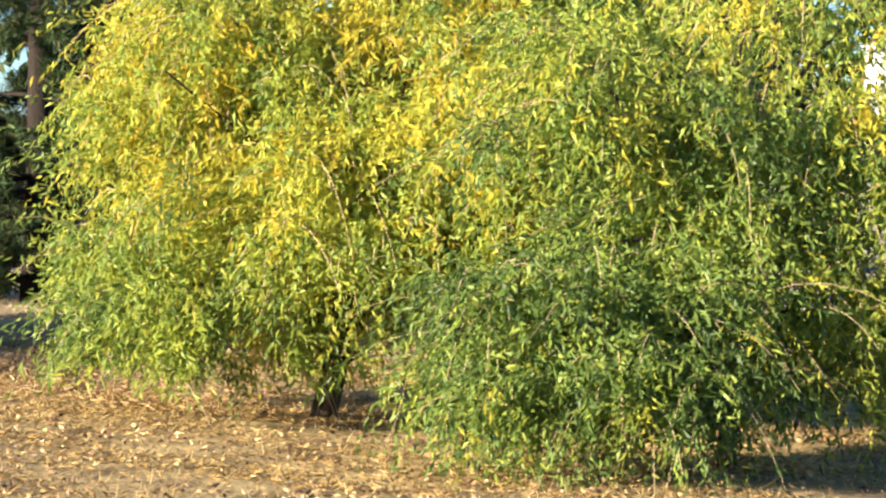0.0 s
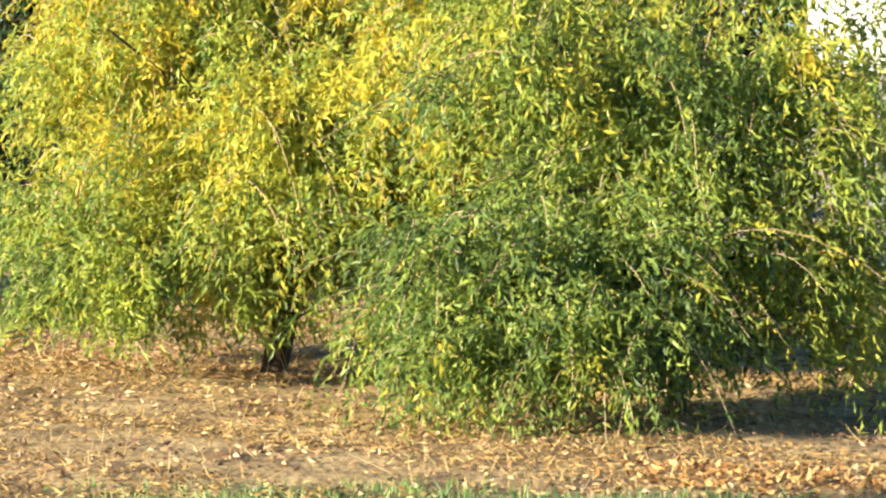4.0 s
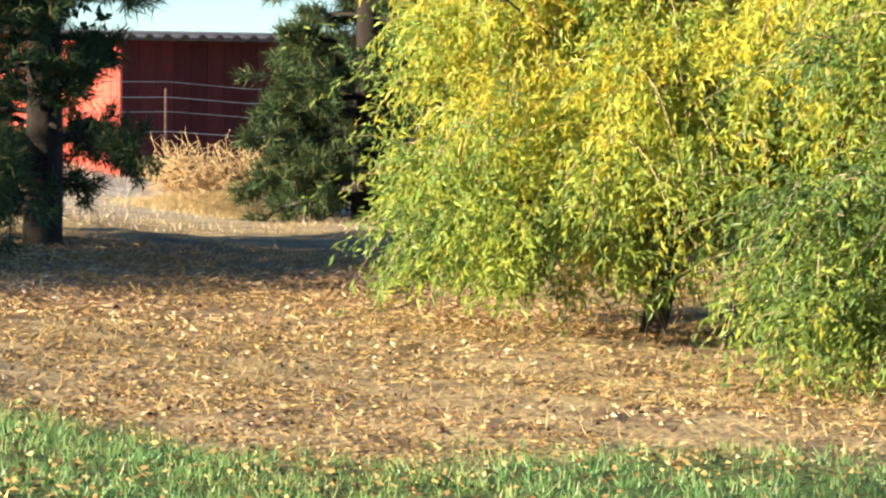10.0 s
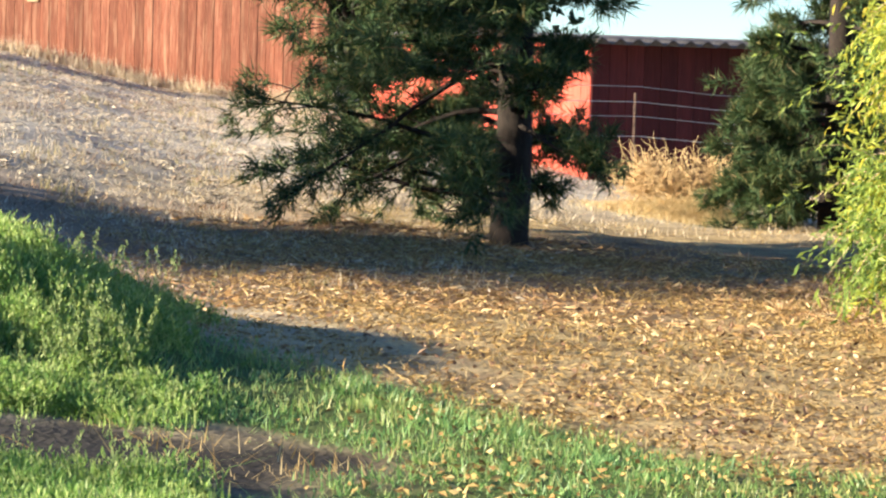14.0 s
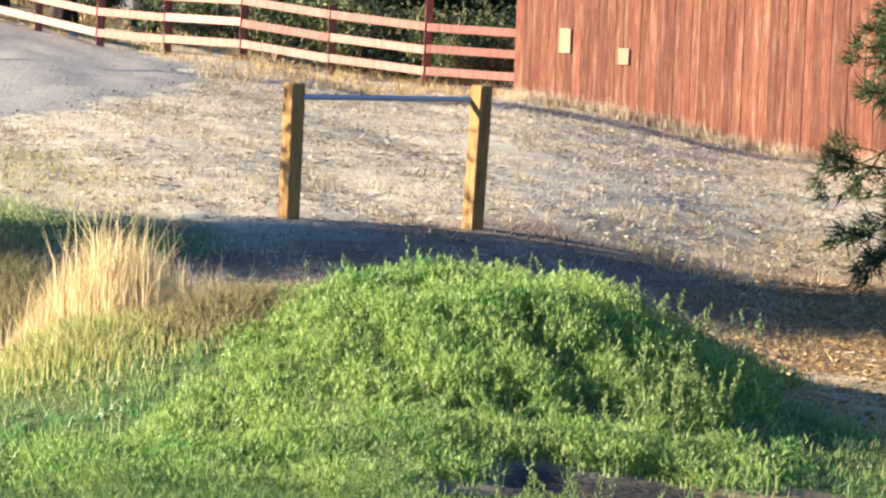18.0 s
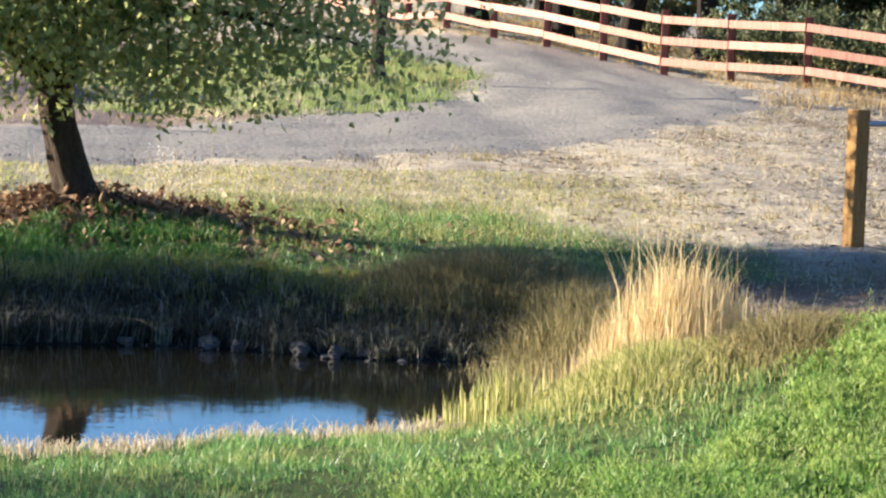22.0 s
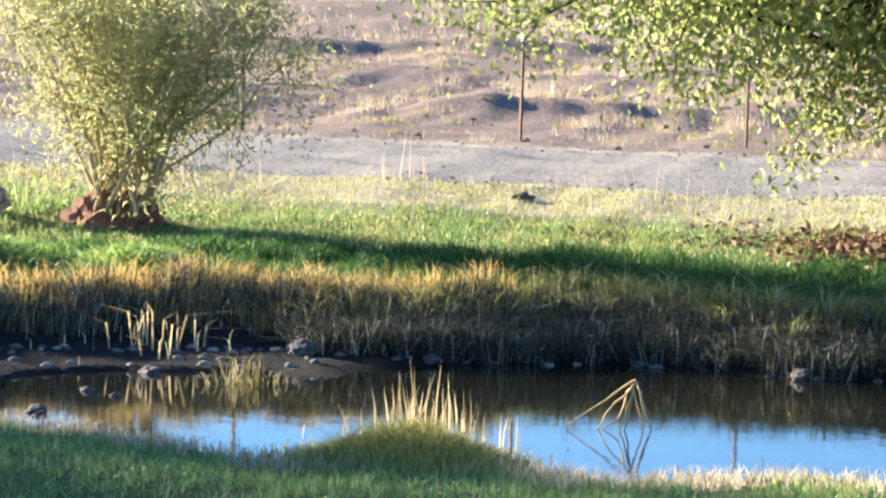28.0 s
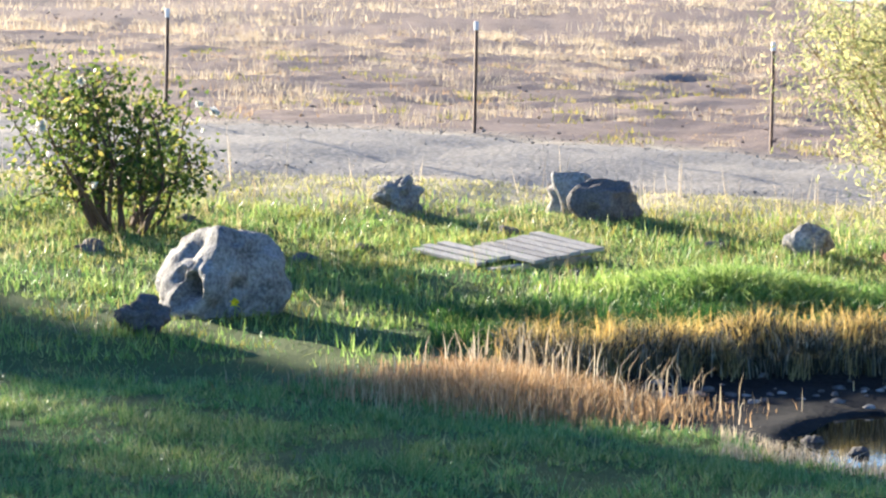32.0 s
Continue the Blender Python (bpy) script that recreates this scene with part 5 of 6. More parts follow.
    clump(7000, 73.2, 18.1, 1.7, 0.5, 0.12, 0.36, M_RUSSET, "russet_grass", "russet dry grass at the end of the pond", 0.3)
    clump(170, 72.6, 18.6, 1.7, 0.5, 0.3, 0.65, M_PALESTRAW, "dry_stalks", "tall bent dry stalks at the pond's end", 0.25, 0.009, 0.7)
    clump(40, 63.7, 20.3, 0.9, 0.3, 0.25, 0.5, M_STRAWGRASS, "drooping_stalks", "pale drooping stalks on the mud", 0.3, 0.014, 1.8)


tall_grass()


def litter():
    rng = np.random.default_rng(45)

    def layer(n, az0, az1, d0, d1, long, wide, mat, name, label, share, stand, seed):
        x, y = scatter(n, az0, az1, d0, d1, rng)
        ok = rng.random(len(x)) < (1 - zone_at(x, y, "lawn")) * (dirt_patch(x, y) > 1.2) * smooth(25, 18.5, polar(x, y)[0]) * (share + 0.75 * wob(x, y, 1.7, seed) + 0.35 * wob(x, y, 5.5, seed))
        x, y = keep(ok, x, y)
        c = np.stack([x, y, height(x, y) + 0.012], -1)
        v, f = leaf_quads(c, rng.normal(size=c.shape) * np.array([1, 1, stand]), long, wide, rng)
        stuff(name, v, f, mat, label, "litter")
    layer(110000, -12, 30, 11.5, 24, 0.07, 0.009, M_LITTER, "leaf_litter", "fallen tan leaves and straw under the trees", 0.5, 0.3, 3)
    layer(11000, -12, 30, 11.5, 19, 0.05, 0.022, M_PALELEAF, "dry_leaves", "curled pale brown leaves strewn on dry soil", 0.25, 0.3, 5)
    layer(13000, -12, 30, 11.5, 22, 0.05, 0.026, M_MULCH, "dark_leaves", "dark rotted leaves strewn on dry soil", 0.35, 0.4, 8)
    layer(30000, -1, 30, 17.5, 25, 0.14, 0.010, M_NEEDLEFALL, "fallen_needles", "rusty fallen pine needles and straw", 0.55, 0.2, 2)
    x, y = scatter(3200, -13, 0, 12.0, 14.0, rng)
    ok = rng.random(len(x)) < smooth(0.55, 0.1, np.abs(polar(x, y)[1] - 12.8 - 0.09 * (polar(x, y)[0] + 6) + 0.25 * wob(x, y, 2.0))) * smooth(-3.0, -7, polar(x, y)[0])
    x, y = keep(ok, x, y)
    c = np.stack([x, y, height(x, y) + 0.02], -1)
    v, f = leaf_quads(c, rng.normal(size=c.shape) * np.array([1, 1, 0.35]), 0.055, 0.027, rng)
    stuff("leaf_drift", v, f, M_DRIFT, "drift of orange-brown leaves along the lawn's edge", "litter")


litter()


# ---- dry ground cover ----
def tufts(n, per, az0, az1, d0, d1, h0, h1, wide, mat, name, label, seed, allow, spread=0.06, lean=0.5):
    rng = np.random.default_rng(seed)
    x, y = scatter(n, az0, az1, d0, d1, rng)
    ok = allow(x, y, rng)
    x, y = keep(ok, x, y)
    s = rng.uniform(0.5, 1.5, len(x))
    X = np.repeat(x, per) + rng.normal(size=len(x) * per) * spread * np.repeat(s, per)
    Y = np.repeat(y, per) + rng.normal(size=len(x) * per) * spread * np.repeat(s, per)
    h = rng.uniform(h0, h1, len(X)) * np.repeat(s, per)
    v, f = blades(X, Y, height(X, Y), h, wide, lean, rng, 0.6, 1)
    stuff(name, v, f, mat, label, "grass")


def off_road(x, y):
    return road_gap(x, y) > 2.5


tufts(16000, 9, 14, 46, 18.5, 50, 0.015, 0.06, 0.014, M_PALESTRAW, "stubble", "sparse dry stubble on bare ground", 51,
      lambda x, y, r: off_road(x, y) & (r.random(len(x)) < (0.55 + 0.6 * wob(x, y, 0.9, 1)) * (1 - 0.8 * zone_at(x, y, "needles"))), 0.12, 1.6)
tufts(300, 16, 16, 46, 19, 46, 0.05, 0.16, 0.012, M_OLIVE, "grey_green_weeds", "low grey-green weeds on bare ground", 52, lambda x, y, r: off_road(x, y), 0.09, 0.7)
tufts(1500, 60, 43, 90, 35.4, 75, 0.06, 0.24, 0.009, M_PALESTRAW, "field_straw", "wispy straw tufts over the bare field", 53,
      lambda x, y, r: off_road(x, y) & (r.random(len(x)) < 0.5 + 0.8 * wob(x, y, 0.6, 2)), 0.2, 0.5)
tufts(1500, 18, 43, 90, 35.4, 75, 0.03, 0.12, 0.012, M_RUSSET, "field_stubble", "low brown stubble over the bare field", 68,
      lambda x, y, r: off_road(x, y) & (r.random(len(x)) < 0.5 + 0.8 * wob(x, y, 0.9, 4)), 0.25, 1.0)
tufts(4200, 18, 40, 90, 66, 135, 0.1, 0.34, 0.024, M_PALESTRAW, "far_straw", "dry grass over the far slope", 54, lambda x, y, r: r.random(len(x)) < 0.6 + 0.6 * wob(x, y, 0.25, 2), 0.25, 0.5)
tufts(260, 22, 43, 90, 35.3, 60, 0.04, 0.13, 0.02, M_YGREEN, "field_weeds", "green weeds along the field fence", 55, lambda x, y, r: off_road(x, y), 0.13, 0.8)
tufts(5200, 12, 18.6, 27.2, 45.2, 48.6, 0.05, 0.26, 0.014, M_PALESTRAW, "wall_weeds", "pale dry weeds along the foot of the shed", 71,
      lambda x, y, r: np.abs(polar(x, y)[1] - np.interp(polar(x, y)[0], [18.8, 27], [46.6, 48.5]) + 0.42) < 0.16 + 0.14 * wob(x, y, 1.9, 2), 0.10, 0.35)
tufts(1500, 14, 26, 42, 45, 72, 0.06, 0.2, 0.02, M_DRYGRASS, "fence_grass", "dry grass along the board fence", 56, lambda x, y, r: off_road(x, y), 0.15, 0.6)
tufts(1100, 24, 39.2, 47, 39, 56, 0.05, 0.16, 0.03, M_SPIKE, "island_grass", "rough green grass inside the bend", 57, lambda x, y, r: off_road(x, y), 0.2, 0.5)
tufts(4200, 9, -12, 24, 11, 30, 0.025, 0.09, 0.009, M_DRYGRASS, "straw_wisps", "wisps of dry grass among fallen leaves", 58, lambda x, y, r: r.random(len(x)) < (1 - zone_at(x, y, "lawn")) * (0.5 + 0.8 * wob(x, y, 1.3, 1)), 0.10, 2.0)
tufts(350, 12, 6, 19, 27, 40, 0.03, 0.10, 0.014, M_PALESTRAW, "yard_straw", "pale dry grass in front of the barn", 59, lambda x, y, r: r.random(len(x)) < 0.7, 0.15, 0.7)


tufts(2600, 16, 16, 46, 19, 50, 0.02, 0.075, 0.012, M_MULCH, "brown_clumps", "low brown clumps of dead weeds on bare ground", 69,
      lambda x, y, r: off_road(x, y) & (r.random(len(x)) < (0.45 + 0.9 * wob(x, y, 1.1, 5)) * (1 - zone_at(x, y, "lawn"))), 0.13, 1.2)
tufts(700, 22, 16, 46, 19, 46, 0.04, 0.12, 0.009, M_PALESTRAW, "bleached_tufts", "bleached dry grass tufts on bare ground", 70,
      lambda x, y, r: off_road(x, y) & (r.random(len(x)) < (0.5 + 0.9 * wob(x, y, 0.8, 2)) * (1 - zone_at(x, y, "lawn"))), 0.13, 0.9)


def dead_mat():
    rng = np.random.default_rng(72)
    x, y = scatter(60000, 14, 47, 18.5, 50, rng)
    patch = 0.42 + 0.6 * wob(x, y, 1.0, 5) + 0.5 * wob(x, y, 3.1, 1)
    ok = off_road(x, y) & (rng.random(len(x)) < patch * smooth(42, 37, polar(x, y)[0]) * (1 - zone_at(x, y, "lawn")) * (1 - 0.6 * zone_at(x, y, "needles")))
    x, y = keep(ok, x, y)
    c = np.stack([x, y, height(x, y) + 0.012], -1)
    v, f = leaf_quads(c, rng.normal(size=c.shape) * np.array([1, 1, 0.12]), 0.12, 0.016, rng)
    stuff("dead_grass", v, f, M_DEADMAT, "flattened brown dead grass on bare ground", "grass")


dead_mat()


def gravel():
    rng = np.random.default_rng(61)
    x, y = scatter(60000, 30, 90, 28, 56, rng)
    g = road_gap(x, y)
    ok = ((g > 1.9) & (g < 3.0)) | ((g <= 1.9) & (rng.random(len(x)) < 0.15))
    x, y = keep(ok, x, y)
    n = len(x)
    c = np.stack([x, y, height(x, y) + 0.03], -1)
    s = rng.uniform(0.006, 0.014, n)[:, None] * (1 + 1.2 * (rng.random((n, 1)) < 0.06))
    o = np.array([[1, 0, 0], [-1, 0, 0], [0, 1, 0], [0, -1, 0], [0, 0, 0.7], [0, 0, -0.7]], float)
    v = (c[:, None] + (o[None] * rng.uniform(0.6, 1.4, (n, 6, 1))) * s[:, None]).reshape(-1, 3)
    t = np.array([[0, 2, 4], [2, 1, 4], [1, 3, 4], [3, 0, 4], [2, 0, 5], [1, 2, 5], [3, 1, 5], [0, 3, 5]])
    stuff("gravel", v, (np.arange(n)[:, None, None] * 6 + t[None]).reshape(-1, 3), M_ROAD, "loose grey stones along the drive", "gravel")


gravel()


# ---- dry brush heap, wire fence, background ----
def brush_heap():
    rng = np.random.default_rng(71)
    c = at(11.5, 31.0)
    root = thing("brush_heap", c, "heap of bleached tumbleweed and straw before the barn", "brush heap")
    for k in range(3):
        o = np.array([(-0.42, 0.1, 0.35), (0.05, 0, 0.25), (0.42, 0.1, 0.3)][k])
        tw = []
        for i in range(300):
            d = unit(rng.normal(size=3) + np.array([0, 0, 0.5]))
            p, r = limb(rng, o + rng.normal(size=3) * 0.1, d, rng.uniform(0.25, 0.62), 0.006, 0.0025, 6, 0, 0.55)
            tw.append(tube(p, r, 3))
        tagged(put("tumbleweed", mesh_of("tumbleweed", *join_tubes(tw), M_DEAD, True), root, "tangled bleached tumbleweed"), kind="stuff")
    n = 11000
    x, y = rng.normal(size=n) * 0.5, rng.normal(size=n) * 0.4 - 0.2
    z = height(x + c.x, y + c.y) - c.z
    v, f = blades(x, y, z, rng.uniform(0.05, 0.3, n) * np.exp(-(x / 0.7) ** 2 - ((y + 0.1) / 0.6) ** 2) + 0.02, 0.009, 1.1, rng, 0.9, 2)
    tagged(put("straw", mesh_of("straw", v, f, M_STRAWGRASS), root, "pale straw round the heap"), kind="stuff")


brush_heap()


def wire_fence():
    a, b = at(15.6, 33.6), at(6.2, 34.6)
    root = thing("wire_fence", a, "sagging wire fence in front of the barn", "fence")
    w = b - a
    for h0, h1 in ((1.18, 0.95), (0.98, 0.80), (0.80, 0.64), (0.55, 0.42)):
        p = [(w.x * u, w.y * u, h0 + (h1 - h0) * u - 0.04 * math.sin(u * math.pi * 3) ** 2) for u in np.linspace(0, 1, 13)]
        put("wire", mesh_of("wire", *tube(p, [0.004] * 13, 4), M_PIPE, True), root)
    for u in (0.0, 0.33, 0.66, 1.0):
        p = at(15.6 + (6.2 - 15.6) * u, 33.6 + u) - a
        part("post", box_bm(0.03, 0.03, 1.4, Matrix.Translation(p + Vector((0, 0, 0.55))), 0.004), M_STEEL, root)


wire_fence()

SHADE = [(34.6, 61.5, 0.24), (36.2, 63.5, 0.26), (37.6, 66.5, 0.27), (39.3, 69.0, 0.25), (33.0, 64.0, 0.22)]
for i, (az, d, r) in enumerate(SHADE):
    leafy_tree("roadside_tree", at(az, d), "big dark tree standing behind the board fence", 80 + i, 3.0, r, (4.6, 3.2, 3.0, 2.4), M_FARTREE, 4500, (0.28, 0.18), (0, 0, 1), M_PINEBARK, 12, 0.9, group="trees behind the fence")
for i, (az, d) in enumerate([(26.2, 66), (27.9, 64), (29.6, 68), (31.3, 66), (28.8, 75), (24.3, 72), (25.4, 80), (27.2, 84), (30.6, 82), (33.0, 80), (35.4, 84), (38.0, 86), (19.2, 62), (17.4, 66), (18.3, 57), (16.9, 59), (21.5, 64), (-3.0, 46), (-6.2, 44), (-0.5, 52), (2.5, 50), (5.5, 54)]):
    leafy_tree("far_tree", at(az, d), "dark full tree behind the sheds", 100 + i, 1.6, 0.2, (3.0, 2.8, 2.6, 2.6), M_FARTREE, 4200, (0.32, 0.2), (0, 0, 1), M_PINEBARK, 14, 1.0, low=-0.95, group="far trees")
for i, (az, d) in enumerate([(28.6, 53.5), (30.3, 54.5), (31.9, 56), (33.4, 57.5), (35.6, 66), (29.4, 57), (27.8, 58), (31.0, 61), (32.7, 62), (26.9, 62), (37.0, 70), (39.0, 73)]):
    stem_bush("field_shrub", at(az, d), "grey-green shrub behind the board fence", 120 + i, 12, 1.5, 2.0, M_FARSHRUB, 3600, (0.14, 0.06), 0.5)


# ---- big trees out of sight whose shade falls on the lawn ----
for i, (x, y, top, r, rz) in enumerate([(-17.35, 3.65, 14.0, 1.15, 2.2), (-10.45, 6.0, 20.0, 2.35, 2.25), (-13.26, 1.35, 8.5, 1.75, 2.6), (6.56, 11.65, 22.0, 2.7, 2.5)]):
    far = top / math.tan(radians(SUN_EL))
    x, y = x - math.sin(radians(SUN_AZ)) * far, y + math.cos(radians(SUN_AZ)) * far
    p = Vector((x, y, float(height(np.array([x]), np.array([y]))[0])))
    cz = top - p.z
    leafy_tree("tall_tree", p, "tall slender tree standing beyond the lawn", 140 + i, cz - 0.6 * rz, 0.22, (cz, r, r, rz), M_FARTREE, (2600, 4000, 2600, 20000)[i], (0.34, 0.26) if i == 3 else (0.23, 0.17), (0, 0, 1), M_BARK, 22, 0.7, low=-0.9, tight=True)


# ---- pond side details ----
def plank_cover():
    c = at(73.2, 25.2)
    root = thing("plank_cover", c, "low cover of silvered planks lying in the grass", "plank cover")
    rng = np.random.default_rng(91)
    way, side = Vector((0.92, 0.395, 0)), Vector((-0.395, 0.92, 0))
    turn = math.degrees(math.atan2(way.y, way.x))

    def lie(q):
        return float(height(np.array([c.x + q.x]), np.array([c.y + q.y]))[0]) - c.z
    for k in range(9):
        L = 0.92 + rng.uniform(-0.04, 0.04)
        q = side * (k - 4) * 0.14 + way * (rng.uniform(-0.03, 0.03) - (0.34 if k < 3 else 0))
        tilt = math.degrees(math.atan2(lie(q + way * 0.6) - lie(q - way * 0.6), 1.2))
        bm = box_bm(L, 0.128, 0.035, Matrix.Translation(q + Vector((0, 0, lie(q) + 0.09 + 0.012 * (k - 4)))) @ pose(0, 0, 0, 0, 0, turn + rng.uniform(-1, 1)) @ pose(0, 0, 0, rng.uniform(-1.5, 1.5) + 5, -tilt + rng.uniform(-1, 1), 0), 0.005)
        part("plank", bm, M_GREYWOOD, root)
    for s in (-0.3, 0.3):
        bm = box_bm(0.09, 1.15, 0.16, Matrix.Translation(way * s + Vector((0, 0, lie(way * s) - 0.03))) @ pose(0, 0, 0, 0, 0, turn) @ pose(0, 0, 0, 5, 0, 0), 0.005)
        part("bearer", bm, M_GREYWOOD, root)


plank_cover()


def blooms():
    rng = np.random.default_rng(92)
    o = rose.location
    for az, d, up, r in ((83.0, 26.0, 1.0, 0.055), (79.5, 26.1, 1.12, 0.05), (79.8, 26.2, 1.2, 0.035), (82.2, 26.1, 1.4, 0.04), (81.9, 25.8, 0.5, 0.03)):
        p = at(az, d, up) - o
        n = 22
        c = np.tile(np.array(p), (n, 1))
        v, f = leaf_quads(c, rng.normal(size=(n, 3)) + np.array([0, 0, 0.5]), r * 1.3, r * 1.4, rng)
        put("bloom", mesh_of("bloom", v, f, M_BLOOM), rose, "cream white rose bloom")
    f0 = thing("yellow_flower", at(79.0, 21.3), "single yellow flower in front of the boulder", "flower")
    put("stem", mesh_of("stem", *tube([(0, 0, -0.02), (0.01, 0, 0.1), (0, 0, 0.17)], [0.004] * 3, 4), M_WEED, True), f0)
    n = 16
    v, f = leaf_quads(np.tile([[0, 0, 0.17]], (n, 1)), rng.normal(size=(n, 3)) + np.array([0, 0, 0.4]), 0.05, 0.04, rng)
    put("petals", mesh_of("petals", v, f, M_YELLOW), f0, "bright yellow petals")


blooms()


def pond_rocks():
    rng = np.random.default_rng(93)
    for i in range(46):
        az = rng.uniform(40.5, 70.5)
        f0 = float(shore(np.array([az]))[1][0])
        s = rng.uniform(0.05, 0.10)
        d = f0 + rng.uniform(-0.1, 0.22) + (0 if az < 60 else rng.uniform(-0.2, 0.2))
        rock("stone", at(az, d, -s * 0.1), (s * 1.5, s, s * 0.55), M_ROCK if i % 4 == 0 else M_DARKROCK, "rounded stone at the foot of the bank", 200 + i, rng.uniform(0, 180), 0.1, "stone", "stones along the bank", size_level=3)
    for az, d, s in ((42.75, 0, 0.26), (42.0, 0, 0.22), (44.6, 0, 0.24), (44.0, 0, 0.2), (46.3, 0, 0.2), (50.6, 0, 0.24), (58.15, 0, 0.18), (60.8, 0, 0.3), (64.6, 17.6, 0.13), (65.2, 17.9, 0.15), (67.1, 17.2, 0.2), (66.2, 16.6, 0.2), (63.9, 19.2, 0.22), (70.9, 17.9, 0.22)):
        d = d or float(shore(np.array([az]))[1][0]) + 0.05
        rock("stone", Vector((*at(az, d).xy, max(zat(az, d), WATER - 0.03))), (s * 0.9, s * 0.65, s * 0.5), M_DARKROCK, "wet stone at the water's edge", 300 + int(az * 10), az * 3, 0.3, "stone", "stones along the bank")

    for i in range(64):
        az, d, s = rng.uniform(58.5, 70.5), rng.uniform(18.9, 20.7), rng.uniform(0.03, 0.10)
        rock("stone", at(az, d, -s * 0.15), (s * 1.4, s, s * 0.7), M_ROCK if i % 3 == 0 else M_DARKROCK, "small stone lying on dark mud", 400 + i, rng.uniform(0, 180), 0.25, "stone", "stones on the mud", size_level=2)


pond_rocks()


def snag():
    p = Vector((*at(54.2, 16.5).xy, WATER))
    root = thing("dead_branch", p, "bleached dead branch sticking out of the water", "branch")
    rng = np.random.default_rng(94)
    right = np.array([math.cos(radians(54.2)), math.sin(radians(54.2)), 0])
    top = np.array([0, 0, 0.29]) + right * 0.06
    for s, z in ((-0.30, 0.03), (-0.19, -0.06), (-0.10, -0.06), (-0.04, -0.06), (0.03, -0.06), (0.09, -0.06), (0.13, 0.04), (0.20, -0.05)):
        e = right * s + np.array([0, rng.uniform(-0.05, 0.05), z])
        k = np.linspace(0, 1, 6)[:, None]
        pts = top * (1 - k) + e * k + rng.normal(size=(6, 3)) * 0.012
        put("twig", mesh_of("twig", *tube(pts, np.linspace(0.008, 0.003, 6), 5), M_DEAD, True), root)


snag()


def lawn_leaves():
    rng = np.random.default_rng(95)
    x, y = scatter(15000, -12, 26, 9, 15.5, rng)
    ok = rng.random(len(x)) < zone_at(x, y, "lawn") * (0.35 + 0.5 * wob(x, y, 1.5, 2)) * smooth(-6, 4, polar(x, y)[0]) * smooth(20, 15, polar(x, y)[0])
    x, y = keep(ok, x, y)
    c = np.stack([x, y, height(x, y) + 0.03], -1)
    v, f = leaf_quads(c, rng.normal(size=c.shape) * np.array([1, 1, 0.3]), 0.045, 0.024, rng)
    stuff("lawn_leaves", v, f, M_LITTER, "fallen yellow leaves lying on the lawn", "litter")


lawn_leaves()


def bark_mulch():
    rng = np.random.default_rng(96)
    n = 5200
    x, y = -18.4 + rng.normal(size=n) * 1.2, 17.1 + rng.normal(size=n) * 0.7
    c = np.stack([x, y, height(x, y) + 0.01 + 0.05 * np.abs(rng.normal(size=n)) * np.exp(-((x + 18.4) / 1.3) ** 2)], -1)
    v, f = leaf_quads(c, rng.normal(size=c.shape) * np.array([1, 1, 0.6]), 0.10, 0.06, rng)
    stuff("brown_leaves", v, f, M_MULCH, "brown leaves heaped round the tree foot", "litter")


bark_mulch()


# ---- beyond the willows ----
def trailer():
    c = at(-12.5, 33.0)
    root = thing("white_trailer", c, "white box trailer parked behind the willows", "trailer", turn=-14)
    M_GREYMETAL = plain("grey_lower_panels", (0.13, 0.13, 0.12), (0.20, 0.20, 0.18), 4.0, 0.6, rel=0.002)
    part("body", box_bm(4.6, 2.1, 0.9, Matrix.Translation((0, 0, 2.5)), 0.08), M_WHITE, root)
    part("skirt", box_bm(4.6, 2.06, 1.55, Matrix.Translation((0, 0, 1.27)), 0.04), M_GREYMETAL, root, "dull grey lower panel")
    part("roof_rim", box_bm(4.7, 2.2, 0.07, Matrix.Translation((0, 0, 2.97)), 0.02), M_WHITE, root)
    M_TYRE = plain("tyre_rubber", (0.02, 0.02, 0.02), (0.04, 0.04, 0.04), 9.0, 0.8)
    for x in (-0.45, 0.45):
        for y in (-0.95, 0.95):
            bm = bmesh.new()
            bmesh.ops.create_cone(bm, cap_ends=True, segments=24, radius1=0.36, radius2=0.36, depth=0.22, matrix=Matrix.Translation((x, y, 0.34)) @ pose(0, 0, 0, 90, 0, 0))
            bmesh.ops.bevel(bm, geom=[e for e in bm.edges if e.calc_length() < 0.15], offset=0.03, segments=2, affect="EDGES")
            w = part("wheel", bm, M_TYRE, root)
            bm = bmesh.new()
            bmesh.ops.create_cone(bm, cap_ends=True, segments=16, radius1=0.2, radius2=0.17, depth=0.24, matrix=Matrix.Translation((x, y, 0.34)) @ pose(0, 0, 0, 90, 0, 0))
            part("rim", bm, M_PIPE, w)


trailer()


tufts(560, 34, 65.5, 86, 19.5, 28.6, 0.04, 0.13, 0.014, M_WEED, "grass_tussocks", "bright green tussocks between the boulders", 65,
      lambda x, y, r: (r.random(len(x)) < 0.6 + 0.5 * wob(x, y, 1.2, 3)) & (polar(x, y)[1] > 19.5 + 3.5 * smooth(75, 72, polar(x, y)[0])), 0.13, 0.5)
tufts(620, 24, 66, 86, 17.5, 29.5, 0.04, 0.12, 0.012, M_YGREEN, "yellow_tussocks", "yellowing tussocks between the boulders", 66,
      lambda x, y, r: (r.random(len(x)) < 0.6 + 0.5 * wob(x, y, 1.6, 1)) & (polar(x, y)[1] > 20 + 3.0 * smooth(75, 72, polar(x, y)[0])), 0.12, 0.6)
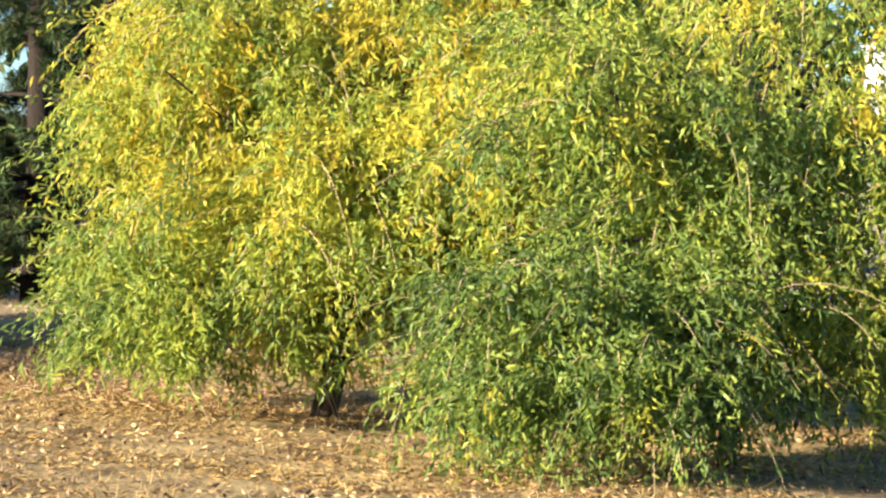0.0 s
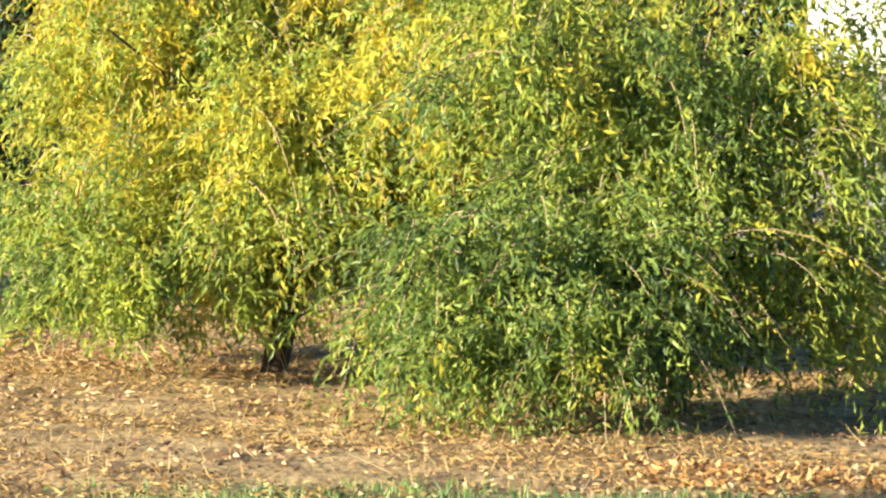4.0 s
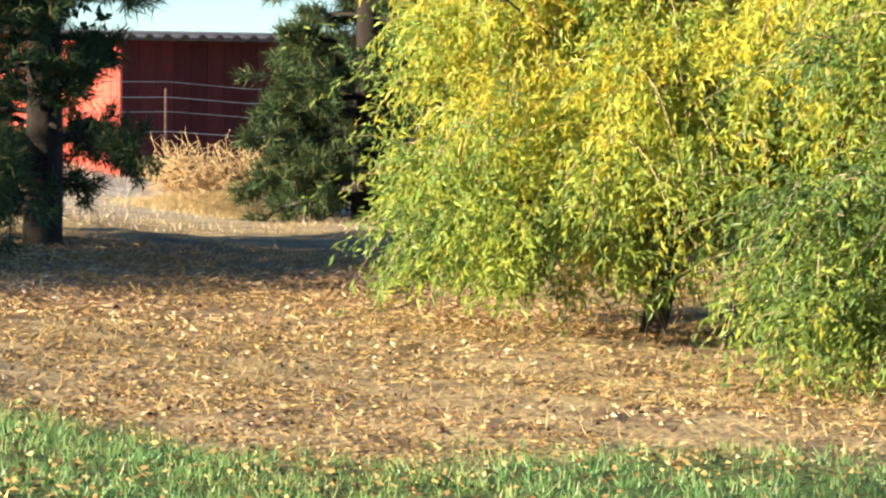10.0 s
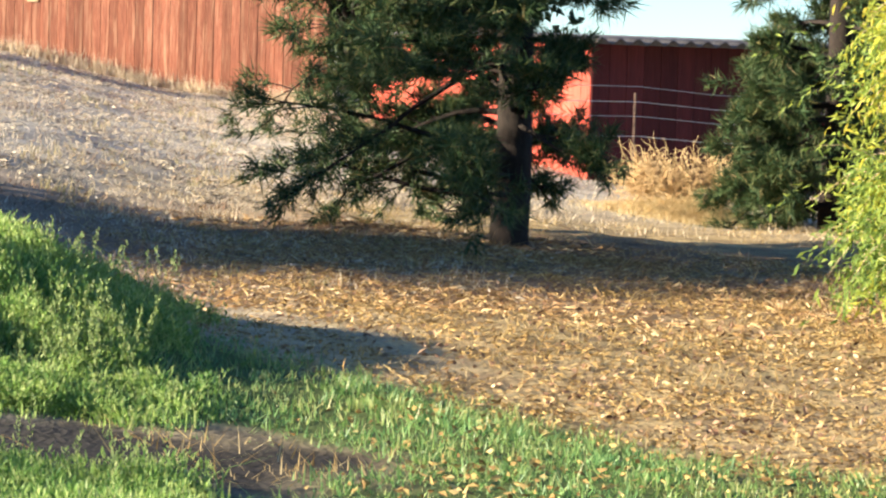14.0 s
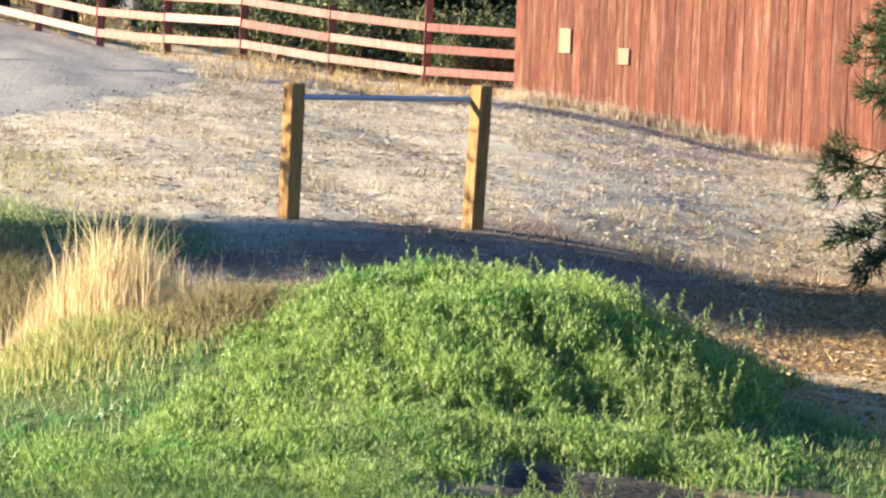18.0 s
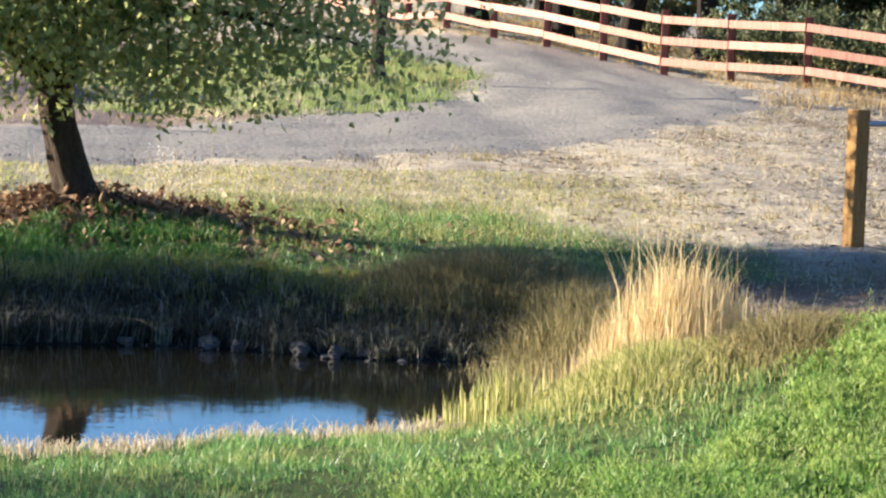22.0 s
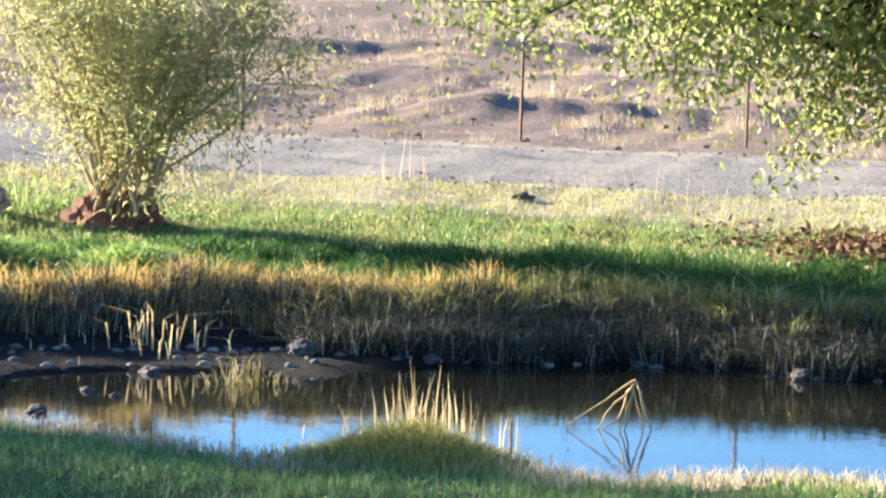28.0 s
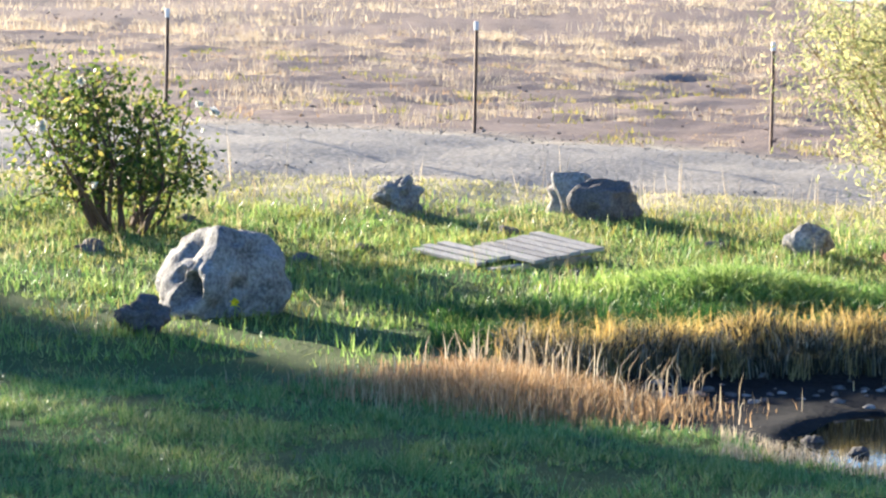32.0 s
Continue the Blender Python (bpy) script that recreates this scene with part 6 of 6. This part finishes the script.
tufts(120, 6, 66, 86, 19.5, 29.5, 0.1, 0.28, 0.007, M_STRAWGRASS, "dry_stems", "thin dry stems in the grass", 67,
      lambda x, y, r: polar(x, y)[1] > 20 + 3.0 * smooth(75, 72, polar(x, y)[0]), 0.08, 0.3)


def field_clods():
    rng = np.random.default_rng(97)
    x, y = scatter(2500, 43, 90, 35.6, 80, rng)
    ok = off_road(x, y) & (rng.random(len(x)) < 0.5 + 0.6 * wob(x, y, 0.7, 6))
    x, y = keep(ok, x, y)
    n = len(x)
    c = np.stack([x, y, height(x, y) + 0.01], -1)
    s = rng.uniform(0.012, 0.045, n)[:, None]
    o = np.array([[1.3, 0, 0], [-1.3, 0, 0], [0, 1.3, 0], [0, -1.3, 0], [0, 0, 0.9], [0, 0, -0.7]], float)
    v = (c[:, None] + (o[None] * rng.uniform(0.6, 1.4, (n, 6, 1))) * s[:, None]).reshape(-1, 3)
    t = np.array([[0, 2, 4], [2, 1, 4], [1, 3, 4], [3, 0, 4], [2, 0, 5], [1, 2, 5], [3, 1, 5], [0, 3, 5]])
    M_CLOD = plain("crumbly_soil", (0.20, 0.14, 0.11), (0.40, 0.30, 0.24), 5.0, 0.95, rel=0.02)
    stuff("soil_clods", v, (np.arange(n)[:, None, None] * 6 + t[None]).reshape(-1, 3), M_CLOD, "clods of pinkish soil over the bare field", "soil")


field_clods()


# ---- small plants ----
def flowering_weed():
    rng = np.random.default_rng(98)
    root = thing("flowering_weed", at(45.6, 27.6), "spindly weed with small white flowers near the drive", "weed")
    tips = []
    for k in range(12):
        p, r = limb(rng, rng.normal(size=3) * np.array([0.1, 0.1, 0]), rng.normal(size=3) * 0.4 + np.array([0, 0, 1]), rng.uniform(0.3, 0.62), 0.006, 0.003, 6, 0, 0.15)
        put("stem", mesh_of("stem", *tube(p, r, 4), M_STEM, True), root)
        tips.extend(p[3:])
    c = np.repeat(np.array(tips), 3, 0) + rng.normal(size=(len(tips) * 3, 3)) * 0.05
    v, f = leaf_quads(c, rng.normal(size=c.shape), 0.026, 0.018, rng)
    tagged(put("flower_head", mesh_of("flower_head", v, f, M_BLOOM), root, "small white flowers"), kind="stuff")


flowering_weed()


tufts(90, 3, 44, 86, 28.6, 30.2, 0.2, 0.5, 0.011, M_PALESTRAW, "pale_stems", "thin bleached weed stems along the drive", 74, lambda x, y, r: off_road(x, y), 0.08, 0.2)
